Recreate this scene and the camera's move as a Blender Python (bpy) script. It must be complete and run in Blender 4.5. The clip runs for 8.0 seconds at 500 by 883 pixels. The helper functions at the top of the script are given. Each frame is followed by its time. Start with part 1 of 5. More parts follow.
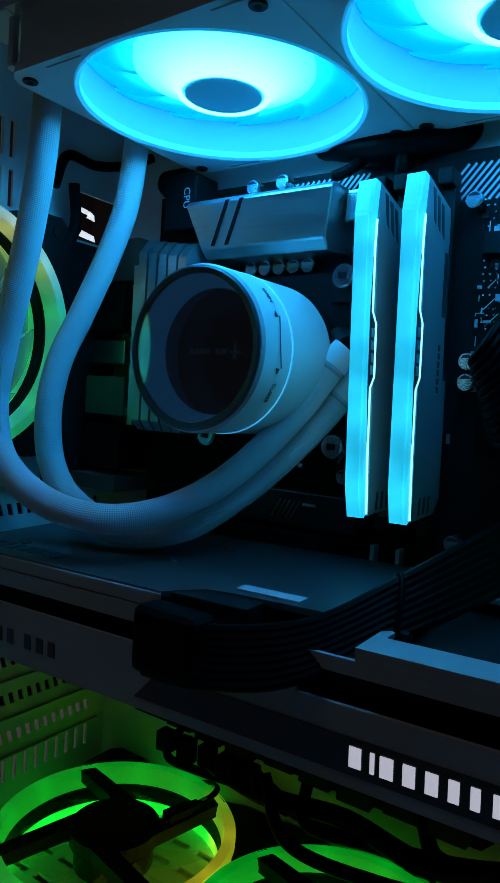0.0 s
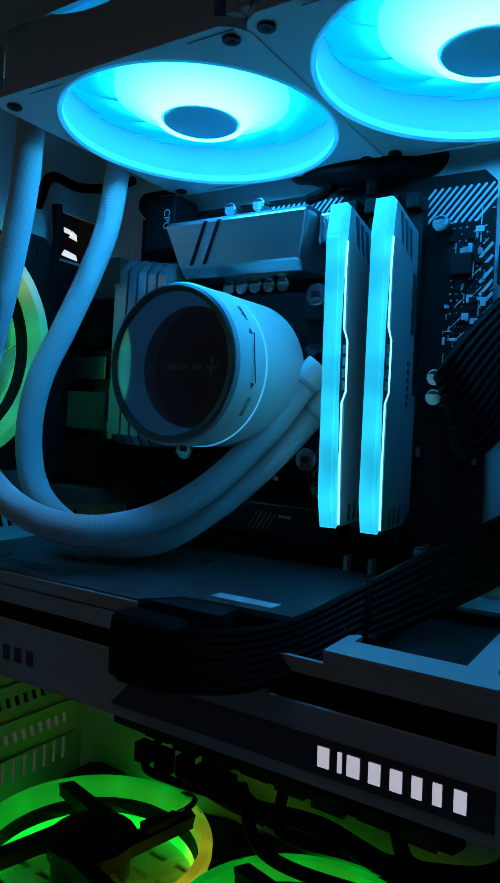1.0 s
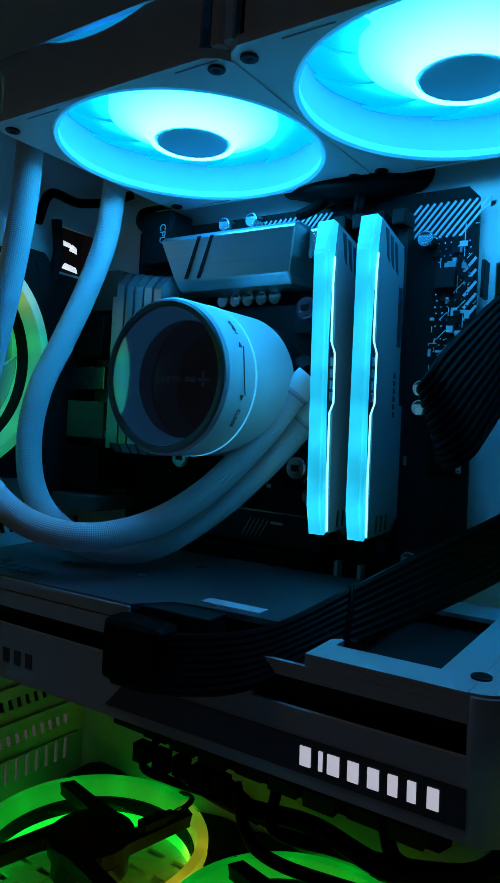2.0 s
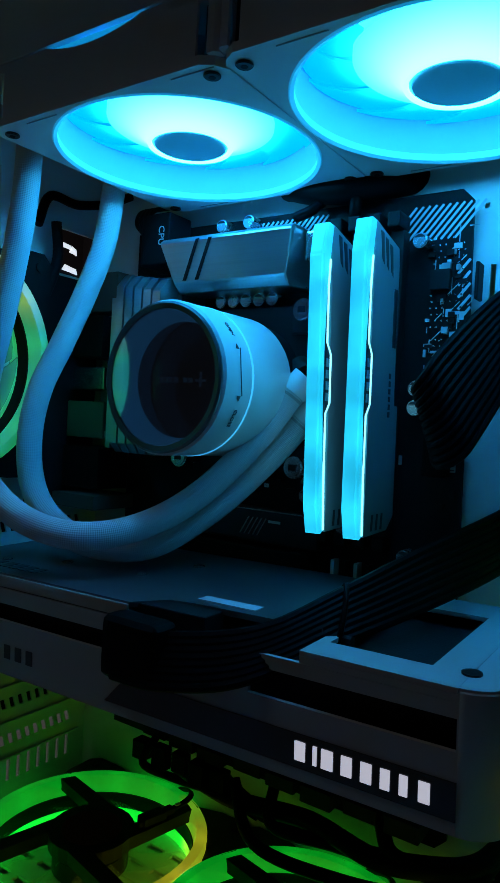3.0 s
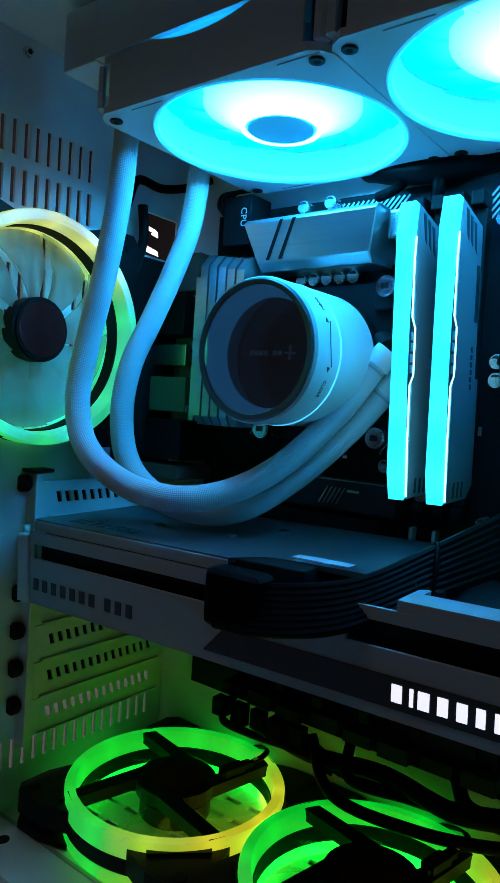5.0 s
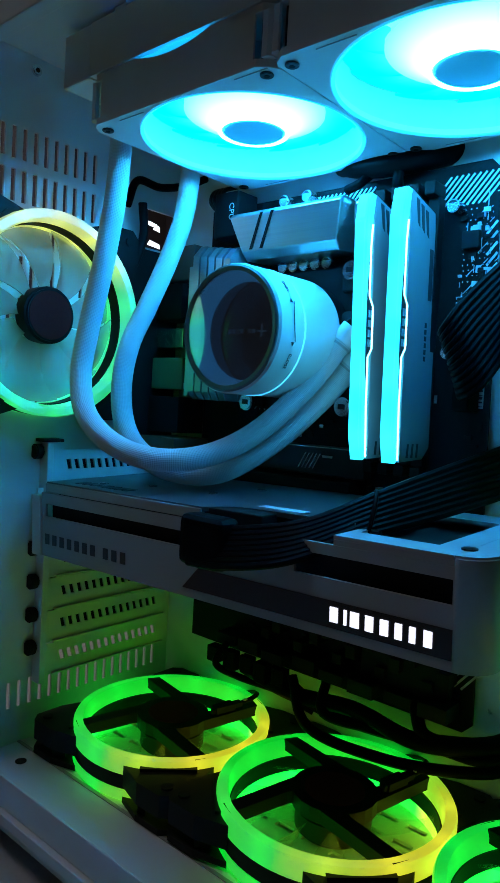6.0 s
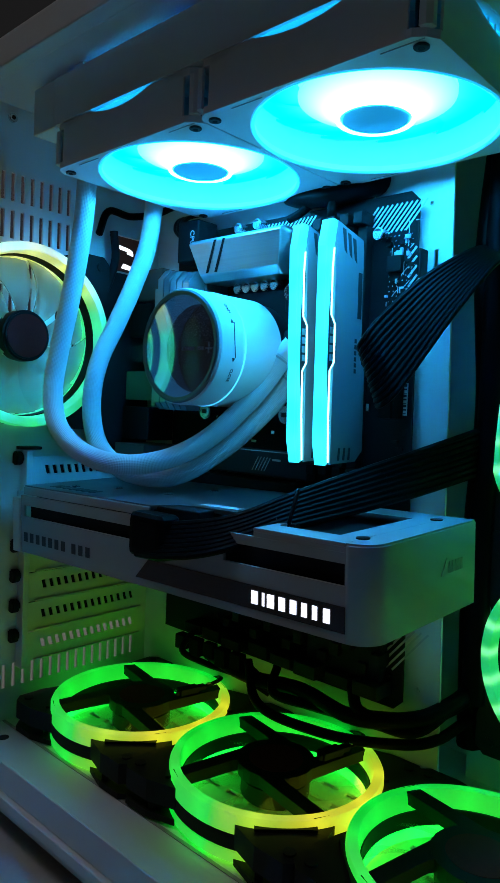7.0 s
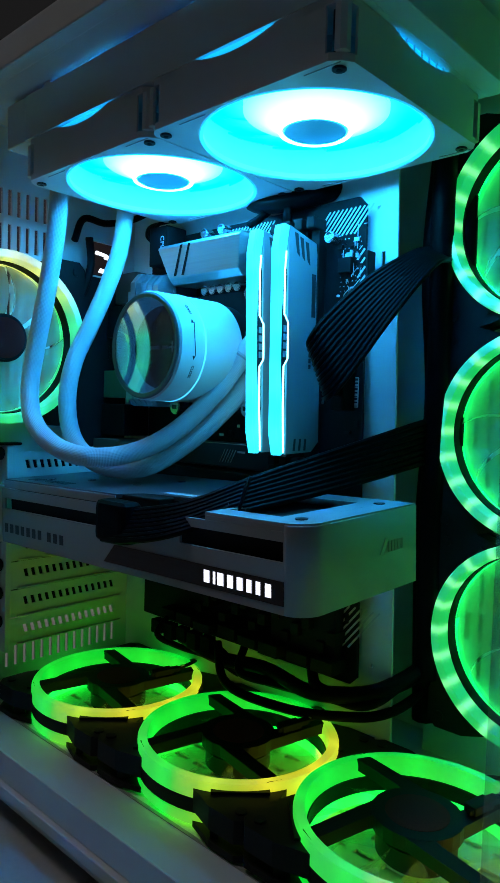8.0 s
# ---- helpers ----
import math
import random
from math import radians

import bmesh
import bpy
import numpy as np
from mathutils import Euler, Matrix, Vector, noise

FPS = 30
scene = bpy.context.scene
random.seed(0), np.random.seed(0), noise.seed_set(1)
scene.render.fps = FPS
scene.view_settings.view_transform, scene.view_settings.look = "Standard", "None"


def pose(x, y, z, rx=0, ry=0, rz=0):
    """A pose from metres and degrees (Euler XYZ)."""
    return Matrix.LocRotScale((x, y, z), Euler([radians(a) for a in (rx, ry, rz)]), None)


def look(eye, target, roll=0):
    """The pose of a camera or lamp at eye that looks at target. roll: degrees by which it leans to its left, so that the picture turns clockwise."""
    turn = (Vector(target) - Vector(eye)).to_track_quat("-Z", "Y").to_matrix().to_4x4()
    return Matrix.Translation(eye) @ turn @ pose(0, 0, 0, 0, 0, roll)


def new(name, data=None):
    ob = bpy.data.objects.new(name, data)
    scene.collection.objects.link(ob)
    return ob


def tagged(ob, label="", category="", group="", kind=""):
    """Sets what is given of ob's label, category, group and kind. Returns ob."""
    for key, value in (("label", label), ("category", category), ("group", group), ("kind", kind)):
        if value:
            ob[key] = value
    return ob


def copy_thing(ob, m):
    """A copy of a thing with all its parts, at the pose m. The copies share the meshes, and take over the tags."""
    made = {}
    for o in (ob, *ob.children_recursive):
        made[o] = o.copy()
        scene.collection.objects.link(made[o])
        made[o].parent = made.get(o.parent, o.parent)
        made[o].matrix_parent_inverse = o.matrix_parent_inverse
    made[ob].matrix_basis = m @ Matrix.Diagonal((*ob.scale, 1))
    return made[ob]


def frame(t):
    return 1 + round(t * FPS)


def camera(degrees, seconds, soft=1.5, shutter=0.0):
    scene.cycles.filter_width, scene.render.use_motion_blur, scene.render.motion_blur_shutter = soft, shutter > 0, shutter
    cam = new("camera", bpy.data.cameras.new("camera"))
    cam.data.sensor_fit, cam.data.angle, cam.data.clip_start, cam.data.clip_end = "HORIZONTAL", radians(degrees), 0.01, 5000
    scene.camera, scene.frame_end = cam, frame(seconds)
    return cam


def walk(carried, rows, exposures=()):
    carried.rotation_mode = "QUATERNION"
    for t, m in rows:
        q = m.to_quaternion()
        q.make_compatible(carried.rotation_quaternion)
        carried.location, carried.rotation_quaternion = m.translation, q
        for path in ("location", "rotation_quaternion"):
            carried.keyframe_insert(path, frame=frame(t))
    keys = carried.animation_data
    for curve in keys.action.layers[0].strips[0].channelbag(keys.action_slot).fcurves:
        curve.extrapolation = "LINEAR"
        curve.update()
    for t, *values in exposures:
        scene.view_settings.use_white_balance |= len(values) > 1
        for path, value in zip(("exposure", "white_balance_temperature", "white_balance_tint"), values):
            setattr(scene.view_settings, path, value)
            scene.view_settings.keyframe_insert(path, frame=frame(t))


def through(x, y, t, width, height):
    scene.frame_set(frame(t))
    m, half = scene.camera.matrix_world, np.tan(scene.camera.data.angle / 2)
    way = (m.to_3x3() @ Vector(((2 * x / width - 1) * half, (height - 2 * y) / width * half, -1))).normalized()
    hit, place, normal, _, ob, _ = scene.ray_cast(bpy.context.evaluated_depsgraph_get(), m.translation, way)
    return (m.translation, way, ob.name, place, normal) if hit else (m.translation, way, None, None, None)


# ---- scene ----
cam = camera(40.0, 8.0)
PATH = [
    (0, (0.296, -0.284, 0.225), (-0.832, 1.364, 0.119), 3.5),
    (0.5, (0.295, -0.287, 0.222), (-0.768, 1.406, 0.166), 3.6),
    (1, (0.304, -0.289, 0.223), (-0.791, 1.384, 0.175), 3.6),
    (1.5, (0.311, -0.291, 0.225), (-0.794, 1.376, 0.181), 3.6),
    (2, (0.315, -0.293, 0.227), (-0.799, 1.367, 0.183), 3.4),
    (3.3, (0.319, -0.297, 0.228), (-0.804, 1.357, 0.175), 3.3),
    (3.5, (0.318, -0.301, 0.227), (-0.843, 1.326, 0.163), 3.6),
    (4, (0.314, -0.308, 0.224), (-0.888, 1.289, 0.147), 3.6),
    (4.5, (0.311, -0.313, 0.221), (-0.913, 1.266, 0.129), 3.8),
    (4.7, (0.308, -0.315, 0.22), (-0.889, 1.286, 0.138), 3.8),
    (5.8, (0.349, -0.333, 0.21), (-0.941, 1.191, 0.101), 3.3),
    (6, (0.363, -0.333, 0.208), (-0.938, 1.182, 0.099), 3.2),
    (6.3, (0.381, -0.333, 0.21), (-0.942, 1.16, 0.073), 2.8),
    (6.5, (0.39, -0.334, 0.209), (-0.934, 1.16, 0.092), 2.6),
    (7, (0.42, -0.337, 0.212), (-0.927, 1.139, 0.117), 2.5),
    (7.5, (0.437, -0.335, 0.21), (-0.913, 1.136, 0.098), 2.1),
    (8, (0.457, -0.337, 0.209), (-0.904, 1.125, 0.116), 1.8),
]
walk(cam, [(t, look(eye, target, roll)) for t, eye, target, roll in PATH],
     [(0, -0.95), (2.2, -0.9), (3.4, -0.88), (4.0, -0.35), (4.6, 0.0), (5.8, 0.35), (6.6, 0.42), (8.0, 0.42)])

# ---------------------------------------------------------------- world
world = bpy.data.worlds.new("room_light")
scene.world = world
world.use_nodes = True
world.node_tree.nodes["Background"].inputs[0].default_value = (0.100, 0.098, 0.100, 1)
world.node_tree.nodes["Background"].inputs[1].default_value = 0.075


# Added unseen lamp: brightens the desk that shows through the rear slots.
lamp = bpy.data.lights.new("rear_desk_fill", "AREA")
lamp.size, lamp.energy, lamp.color = 0.4, 0.8, (1.0, 0.93, 0.88)
new("rear_desk_fill", lamp).matrix_world = look((-0.45, 0.25, 0.70), (-0.47, 0.27, -0.05))
front = bpy.data.lights.new("room_ceiling_light", "AREA")
front.size, front.energy, front.color = 0.4, 1.3, (1.0, 0.96, 0.95)
new("room_ceiling_light", front).matrix_world = look((-0.20, -0.54, 1.60), (0.12, -0.14, 0.05))



# ---------------------------------------------------------------- materials
def shader(name, base, rough=0.5, metal=0.0, grain=0.08, scale=900.0, bump=0.15, spec=0.5, stain=0.06, emit=None, power=0.0, stretch=(1, 1, 1)):
    m = bpy.data.materials.new(name)
    m.use_nodes = True
    nt = m.node_tree
    p = nt.nodes["Principled BSDF"]
    co = nt.nodes.new("ShaderNodeTexCoord")
    mp = nt.nodes.new("ShaderNodeMapping")
    mp.inputs["Scale"].default_value = stretch
    nt.links.new(co.outputs["Object"], mp.inputs[0])
    fine = nt.nodes.new("ShaderNodeTexNoise")
    fine.inputs["Scale"].default_value = scale
    fine.inputs["Detail"].default_value = 4
    wide = nt.nodes.new("ShaderNodeTexNoise")
    wide.inputs["Scale"].default_value = 38
    wide.inputs["Detail"].default_value = 5
    for n in (fine, wide):
        nt.links.new(mp.outputs[0], n.inputs["Vector"])
    mix = nt.nodes.new("ShaderNodeMix")
    mix.data_type = "RGBA"
    lo = [c * (1 - grain - stain) for c in base] + [1]
    hi = [min(1, c * (1 + grain + stain)) for c in base] + [1]
    mix.inputs["A"].default_value, mix.inputs["B"].default_value = lo, hi
    add = nt.nodes.new("ShaderNodeMath")
    add.operation = "MULTIPLY_ADD"
    add.inputs[1].default_value = grain / (grain + stain + 1e-6)
    sub = nt.nodes.new("ShaderNodeMath")
    sub.operation = "MULTIPLY"
    sub.inputs[1].default_value = stain / (grain + stain + 1e-6)
    nt.links.new(wide.outputs["Fac"], sub.inputs[0])
    nt.links.new(fine.outputs["Fac"], add.inputs[0])
    nt.links.new(sub.outputs[0], add.inputs[2])
    nt.links.new(add.outputs[0], mix.inputs["Factor"])
    nt.links.new(mix.outputs["Result"], p.inputs["Base Color"])
    rr = nt.nodes.new("ShaderNodeMapRange")
    rr.inputs["To Min"].default_value, rr.inputs["To Max"].default_value = max(0.02, rough - 0.08), min(1, rough + 0.1)
    nt.links.new(wide.outputs["Fac"], rr.inputs["Value"])
    nt.links.new(rr.outputs[0], p.inputs["Roughness"])
    p.inputs["Metallic"].default_value = metal
    p.inputs["Specular IOR Level"].default_value = spec
    if bump:
        b = nt.nodes.new("ShaderNodeBump")
        b.inputs["Strength"].default_value = bump
        b.inputs["Distance"].default_value = 0.0004
        nt.links.new(fine.outputs["Fac"], b.inputs["Height"])
        nt.links.new(b.outputs[0], p.inputs["Normal"])
    if emit:
        p.inputs["Emission Color"].default_value = (*emit, 1)
        p.inputs["Emission Strength"].default_value = power
    return m


def led_ring(name, col_a, col_b, power, leds, shift, base=0.25, white=0.0):
    """A milky ring with small lamps behind it; the colour runs from one hue to the other round the ring."""
    m = shader(name, (0.7, 0.75, 0.7), 0.35, bump=0)
    nt = m.node_tree
    p = nt.nodes["Principled BSDF"]
    co = nt.nodes.new("ShaderNodeTexCoord")
    sep = nt.nodes.new("ShaderNodeSeparateXYZ")
    nt.links.new(co.outputs["Object"], sep.inputs[0])

    def op(kind, a, b=0.0):
        n = nt.nodes.new("ShaderNodeMath")
        n.operation = kind
        for i, v in enumerate((a, b)):
            if isinstance(v, (int, float)):
                n.inputs[i].default_value = v
            else:
                nt.links.new(v, n.inputs[i])
        return n.outputs[0]

    ang = op("ARCTAN2", sep.outputs["Y"], sep.outputs["X"])
    half = nt.nodes.new("ShaderNodeMath")
    half.operation = "MULTIPLY_ADD"
    nt.links.new(op("COSINE", op("MULTIPLY", ang, leds)), half.inputs[0])
    half.inputs[1].default_value, half.inputs[2].default_value = 0.5, 0.5
    spot = op("POWER", half.outputs[0], 3.0)
    wave = op("COSINE", op("ADD", ang, shift))
    noise_ = nt.nodes.new("ShaderNodeTexNoise")
    noise_.inputs["Scale"].default_value = 22
    nt.links.new(co.outputs["Object"], noise_.inputs["Vector"])
    hue = nt.nodes.new("ShaderNodeMapRange")
    nt.links.new(op("ADD", wave, op("MULTIPLY", noise_.outputs["Fac"], 1.2)), hue.inputs["Value"])
    hue.inputs["From Min"].default_value, hue.inputs["From Max"].default_value = 0.75, 1.55
    mix = nt.nodes.new("ShaderNodeMix")
    mix.data_type = "RGBA"
    mix.inputs["A"].default_value, mix.inputs["B"].default_value = (*col_a, 1), (*col_b, 1)
    nt.links.new(hue.outputs[0], mix.inputs["Factor"])
    pale = nt.nodes.new("ShaderNodeMix")
    pale.data_type = "RGBA"
    pale.inputs["B"].default_value = (0.62, 1.0, 0.70, 1)
    nt.links.new(op("MULTIPLY", spot, white), pale.inputs["Factor"])
    nt.links.new(mix.outputs["Result"], pale.inputs["A"])
    nt.links.new(pale.outputs["Result"], p.inputs["Emission Color"])
    nt.links.new(op("ADD", op("MULTIPLY", spot, power * (1 - base)), power * base), p.inputs["Emission Strength"])
    return m


def lamp_spots(m, power, pitch):
    """Small lamps behind a diffuser: soft, uneven brighter patches."""
    nt = m.node_tree
    co = nt.nodes.new("ShaderNodeTexCoord")
    noise = nt.nodes.new("ShaderNodeTexNoise")
    noise.inputs["Scale"].default_value = 0.9 / pitch
    noise.inputs["Detail"].default_value = 1.5
    span = nt.nodes.new("ShaderNodeMapRange")
    span.inputs["From Min"].default_value, span.inputs["From Max"].default_value = 0.32, 0.68
    span.inputs["To Min"].default_value, span.inputs["To Max"].default_value = power * 0.75, power * 1.45
    nt.links.new(co.outputs["Object"], noise.inputs["Vector"])
    nt.links.new(noise.outputs[0], span.inputs["Value"])
    for n in nt.nodes:
        if n.type == "BSDF_PRINCIPLED":
            nt.links.new(span.outputs[0], n.inputs["Emission Strength"])


def painted_cone_glow(name, colour, power, near, far):
    """Emission painted on a milky collar: the hub lamps' glow fades outward in the shader."""
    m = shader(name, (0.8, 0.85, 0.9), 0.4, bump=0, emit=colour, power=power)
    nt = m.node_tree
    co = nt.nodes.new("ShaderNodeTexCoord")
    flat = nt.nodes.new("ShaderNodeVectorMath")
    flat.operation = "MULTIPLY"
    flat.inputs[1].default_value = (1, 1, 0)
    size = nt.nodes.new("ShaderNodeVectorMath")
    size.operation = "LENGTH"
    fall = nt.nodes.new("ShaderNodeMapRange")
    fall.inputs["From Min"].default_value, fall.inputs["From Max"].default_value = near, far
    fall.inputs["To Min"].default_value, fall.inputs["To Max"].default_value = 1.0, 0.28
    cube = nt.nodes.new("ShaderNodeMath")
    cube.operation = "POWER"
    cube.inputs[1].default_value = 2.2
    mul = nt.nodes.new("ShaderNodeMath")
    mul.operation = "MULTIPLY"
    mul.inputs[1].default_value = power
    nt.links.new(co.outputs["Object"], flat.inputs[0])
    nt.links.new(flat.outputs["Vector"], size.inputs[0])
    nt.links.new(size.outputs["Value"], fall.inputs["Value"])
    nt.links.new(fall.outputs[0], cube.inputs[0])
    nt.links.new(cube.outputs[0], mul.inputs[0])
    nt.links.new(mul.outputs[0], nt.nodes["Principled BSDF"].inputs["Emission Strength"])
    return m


def clear_plastic(name, colour, rough=0.2, through=0.8, glow=None, power=0.0, gloss=1.0, face_on=0.06):
    m = bpy.data.materials.new(name)
    m.use_nodes = True
    nt = m.node_tree
    nt.nodes.clear()
    out = nt.nodes.new("ShaderNodeOutputMaterial")
    tr = nt.nodes.new("ShaderNodeBsdfTransparent")
    tr.inputs[0].default_value = (*colour, 1)
    di = nt.nodes.new("ShaderNodeBsdfTranslucent")
    di.inputs[0].default_value = (*colour, 1)
    gl = nt.nodes.new("ShaderNodeBsdfGlossy")
    gl.inputs["Roughness"].default_value = rough
    a = nt.nodes.new("ShaderNodeMixShader")
    a.inputs[0].default_value = through
    nt.links.new(di.outputs[0], a.inputs[1])
    nt.links.new(tr.outputs[0], a.inputs[2])
    face = nt.nodes.new("ShaderNodeLayerWeight")
    face.inputs["Blend"].default_value = 0.5
    steep = nt.nodes.new("ShaderNodeMath")
    steep.operation = "POWER"
    steep.inputs[1].default_value = 4.0
    nt.links.new(face.outputs["Facing"], steep.inputs[0])
    fr = nt.nodes.new("ShaderNodeMath")
    fr.operation = "MULTIPLY_ADD"
    fr.inputs[1].default_value, fr.inputs[2].default_value = 0.6 * gloss, face_on * gloss
    nt.links.new(steep.outputs[0], fr.inputs[0])
    b = nt.nodes.new("ShaderNodeMixShader")
    nt.links.new(fr.outputs[0], b.inputs[0])
    nt.links.new(a.outputs[0], b.inputs[1])
    nt.links.new(gl.outputs[0], b.inputs[2])
    last = b.outputs[0]
    if glow:
        em = nt.nodes.new("ShaderNodeEmission")
        em.inputs[0].default_value, em.inputs[1].default_value = (*glow, 1), power
        s = nt.nodes.new("ShaderNodeAddShader")
        nt.links.new(last, s.inputs[0])
        nt.links.new(em.outputs[0], s.inputs[1])
        last = s.outputs[0]
    nt.links.new(last, out.inputs[0])
    return m


def weave(m):
    """Fine crossing strands of a braided sleeve, along the sleeve's own coordinates."""
    nt = m.node_tree
    uv = nt.nodes.new("ShaderNodeUVMap")
    sep = nt.nodes.new("ShaderNodeSeparateXYZ")
    nt.links.new(uv.outputs[0], sep.inputs[0])
    waves = []
    for sign in ("ADD", "SUBTRACT"):
        mix = nt.nodes.new("ShaderNodeMath")
        mix.operation = sign
        nt.links.new(sep.outputs["X"], mix.inputs[0])
        nt.links.new(sep.outputs["Y"], mix.inputs[1])
        turn = nt.nodes.new("ShaderNodeMath")
        turn.operation = "MULTIPLY"
        turn.inputs[1].default_value = 2 * math.pi
        nt.links.new(mix.outputs[0], turn.inputs[0])
        sine = nt.nodes.new("ShaderNodeMath")
        sine.operation = "SINE"
        nt.links.new(turn.outputs[0], sine.inputs[0])
        waves.append(sine.outputs[0])
    both = nt.nodes.new("ShaderNodeMath")
    both.operation = "MULTIPLY"
    nt.links.new(waves[0], both.inputs[0])
    nt.links.new(waves[1], both.inputs[1])
    b = nt.nodes.new("ShaderNodeBump")
    b.inputs["Strength"].default_value = 0.22
    b.inputs["Distance"].default_value = 0.0005
    nt.links.new(both.outputs[0], b.inputs["Height"])
    nt.links.new(b.outputs[0], nt.nodes["Principled BSDF"].inputs["Normal"])


def painted_root_glow(m, low, high, near, far, inner, outer):
    """Hub light painted into the blades' emission: it falls off towards the tips."""
    nt = m.node_tree
    co = nt.nodes.new("ShaderNodeTexCoord")
    flat = nt.nodes.new("ShaderNodeVectorMath")
    flat.operation = "MULTIPLY"
    flat.inputs[1].default_value = (1, 1, 0)
    size = nt.nodes.new("ShaderNodeVectorMath")
    size.operation = "LENGTH"
    fall = nt.nodes.new("ShaderNodeMapRange")
    fall.inputs["From Min"].default_value, fall.inputs["From Max"].default_value = near, far
    fall.inputs["To Min"].default_value, fall.inputs["To Max"].default_value = 1.0, 0.0
    bend = nt.nodes.new("ShaderNodeMath")
    bend.operation = "POWER"
    bend.inputs[1].default_value = 2.2
    span = nt.nodes.new("ShaderNodeMapRange")
    span.inputs["To Min"].default_value, span.inputs["To Max"].default_value = low, high
    nt.links.new(co.outputs["Object"], flat.inputs[0])
    nt.links.new(flat.outputs["Vector"], size.inputs[0])
    nt.links.new(size.outputs["Value"], fall.inputs["Value"])
    nt.links.new(fall.outputs[0], bend.inputs[0])
    nt.links.new(bend.outputs[0], span.inputs["Value"])
    for n in nt.nodes:
        if n.type == "EMISSION":
            nt.links.new(span.outputs[0], n.inputs["Strength"])
            tint = nt.nodes.new("ShaderNodeMix")
            tint.data_type = "RGBA"
            tint.inputs["A"].default_value, tint.inputs["B"].default_value = (*outer, 1), (*inner, 1)
            nt.links.new(fall.outputs[0], tint.inputs["Factor"])
            nt.links.new(tint.outputs["Result"], n.inputs["Color"])


CYAN = (0.0, 0.44, 1.0)
GREEN, YELLOW = (0.0, 0.64, 0.025), (0.66, 0.62, 0.02)
WHITE = shader("white_powder_coat", (0.74, 0.75, 0.74), 0.42, grain=0.03, bump=0.12, scale=1400)
WHITE_PLASTIC = shader("white_plastic", (0.76, 0.77, 0.77), 0.38, grain=0.02, bump=0.04)
DUCT = shader("milky_duct_plastic", (0.48, 0.60, 0.66), 0.5, grain=0.02, bump=0.0, spec=0.2)
BLACK = shader("black_plastic", (0.006, 0.006, 0.007), 0.55, grain=0.2, bump=0.1, spec=0.22)
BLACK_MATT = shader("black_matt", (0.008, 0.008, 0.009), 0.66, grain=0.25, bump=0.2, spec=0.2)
GLOSS_BLACK = shader("gloss_black", (0.010, 0.009, 0.011), 0.12, grain=0.1, bump=0.0)
PCB = shader("black_board", (0.005, 0.006, 0.007), 0.50, grain=0.3, bump=0.3, scale=520, spec=0.14)
STRIPE = shader("silver_print", (0.55, 0.57, 0.60), 0.35, grain=0.08, bump=0.05)
ALU = shader("brushed_aluminium", (0.46, 0.47, 0.49), 0.30, 0.9, grain=0.12, scale=260, bump=0.12, stretch=(0.05, 1, 6))
ALU_DARK = shader("dark_backplate_metal", (0.17, 0.18, 0.19), 0.32, 0.75, grain=0.06, scale=700, bump=0.06)
GREY = shader("grey_shroud_plastic", (0.36, 0.355, 0.355), 0.40, grain=0.03, bump=0.06)
STEEL = shader("screw_steel", (0.62, 0.63, 0.65), 0.25, 1.0, grain=0.05, bump=0.0)
DARK_STEEL = shader("dark_screw", (0.02, 0.02, 0.022), 0.3, 0.6, bump=0.0)
TUBE = shader("white_tube_sleeve", (0.58, 0.59, 0.60), 0.6, grain=0.05, bump=0.3, scale=1500, spec=0.3)
weave(TUBE)
GOLD = shader("gold_contact", (0.65, 0.48, 0.18), 0.3, 1.0, bump=0.0)
CABLE = shader("black_cable_jacket", (0.0030, 0.0030, 0.0034), 0.45, grain=0.2, bump=0.1, spec=0.05)
RED = shader("dark_red_sticker", (0.15, 0.018, 0.016), 0.6, spec=0.1, grain=0.2, bump=0.0)
INK = shader("dark_ink", (0.03, 0.03, 0.035), 0.4, bump=0.0)
PALE_INK = shader("pale_print", (0.55, 0.56, 0.58), 0.5, bump=0.0)
LABEL = shader("paper_label", (0.60, 0.62, 0.60), 0.6, bump=0.0)
DESK = shader("desk_top", (0.50, 0.49, 0.49), 0.55, grain=0.12, scale=300)
WALLPAINT = shader("room_wall_paint", (0.032, 0.023, 0.026), 0.8)
BROWN = shader("copper_brown_shield", (0.16, 0.09, 0.07), 0.45, 0.2)
PORT = shader("port_green", (0.10, 0.16, 0.08), 0.45)
# The outward fade of the hub glow is painted into this emission.
HUB_GLOW = painted_cone_glow("white_cyan_lamp_fade", (0.025, 0.49, 1.0), 48.0, 0.019, 0.040)
RIM_GLOW = shader("lit_cyan_rim", (0.7, 0.8, 0.85), 0.4, bump=0, emit=CYAN, power=0.9)
RAM_GLOW = shader("lit_ram_diffuser", (0.10, 0.30, 0.34), 0.35, bump=0, emit=(0.02, 0.62, 0.95), power=1.5)
lamp_spots(RAM_GLOW, 1.6, 0.014)
SPREADER = shader("silver_spreader", (0.32, 0.34, 0.36), 0.36, 0.3, grain=0.04, bump=0.05)
GROOVE = shader("dark_blue_groove", (0.02, 0.05, 0.07), 0.4, bump=0.0)
LOGO_BAR = shader("pale_logo_bar", (0.30, 0.55, 0.60), 0.4, bump=0.0)
RAM_EDGE = shader("bright_ram_slit", (0.8, 0.9, 0.9), 0.35, bump=0, emit=(0.30, 0.85, 1.0), power=3.0)
PUMP_LINE = shader("lit_pump_line", (0.7, 0.8, 0.9), 0.4, bump=0, emit=(0.05, 0.45, 0.9), power=1.6)
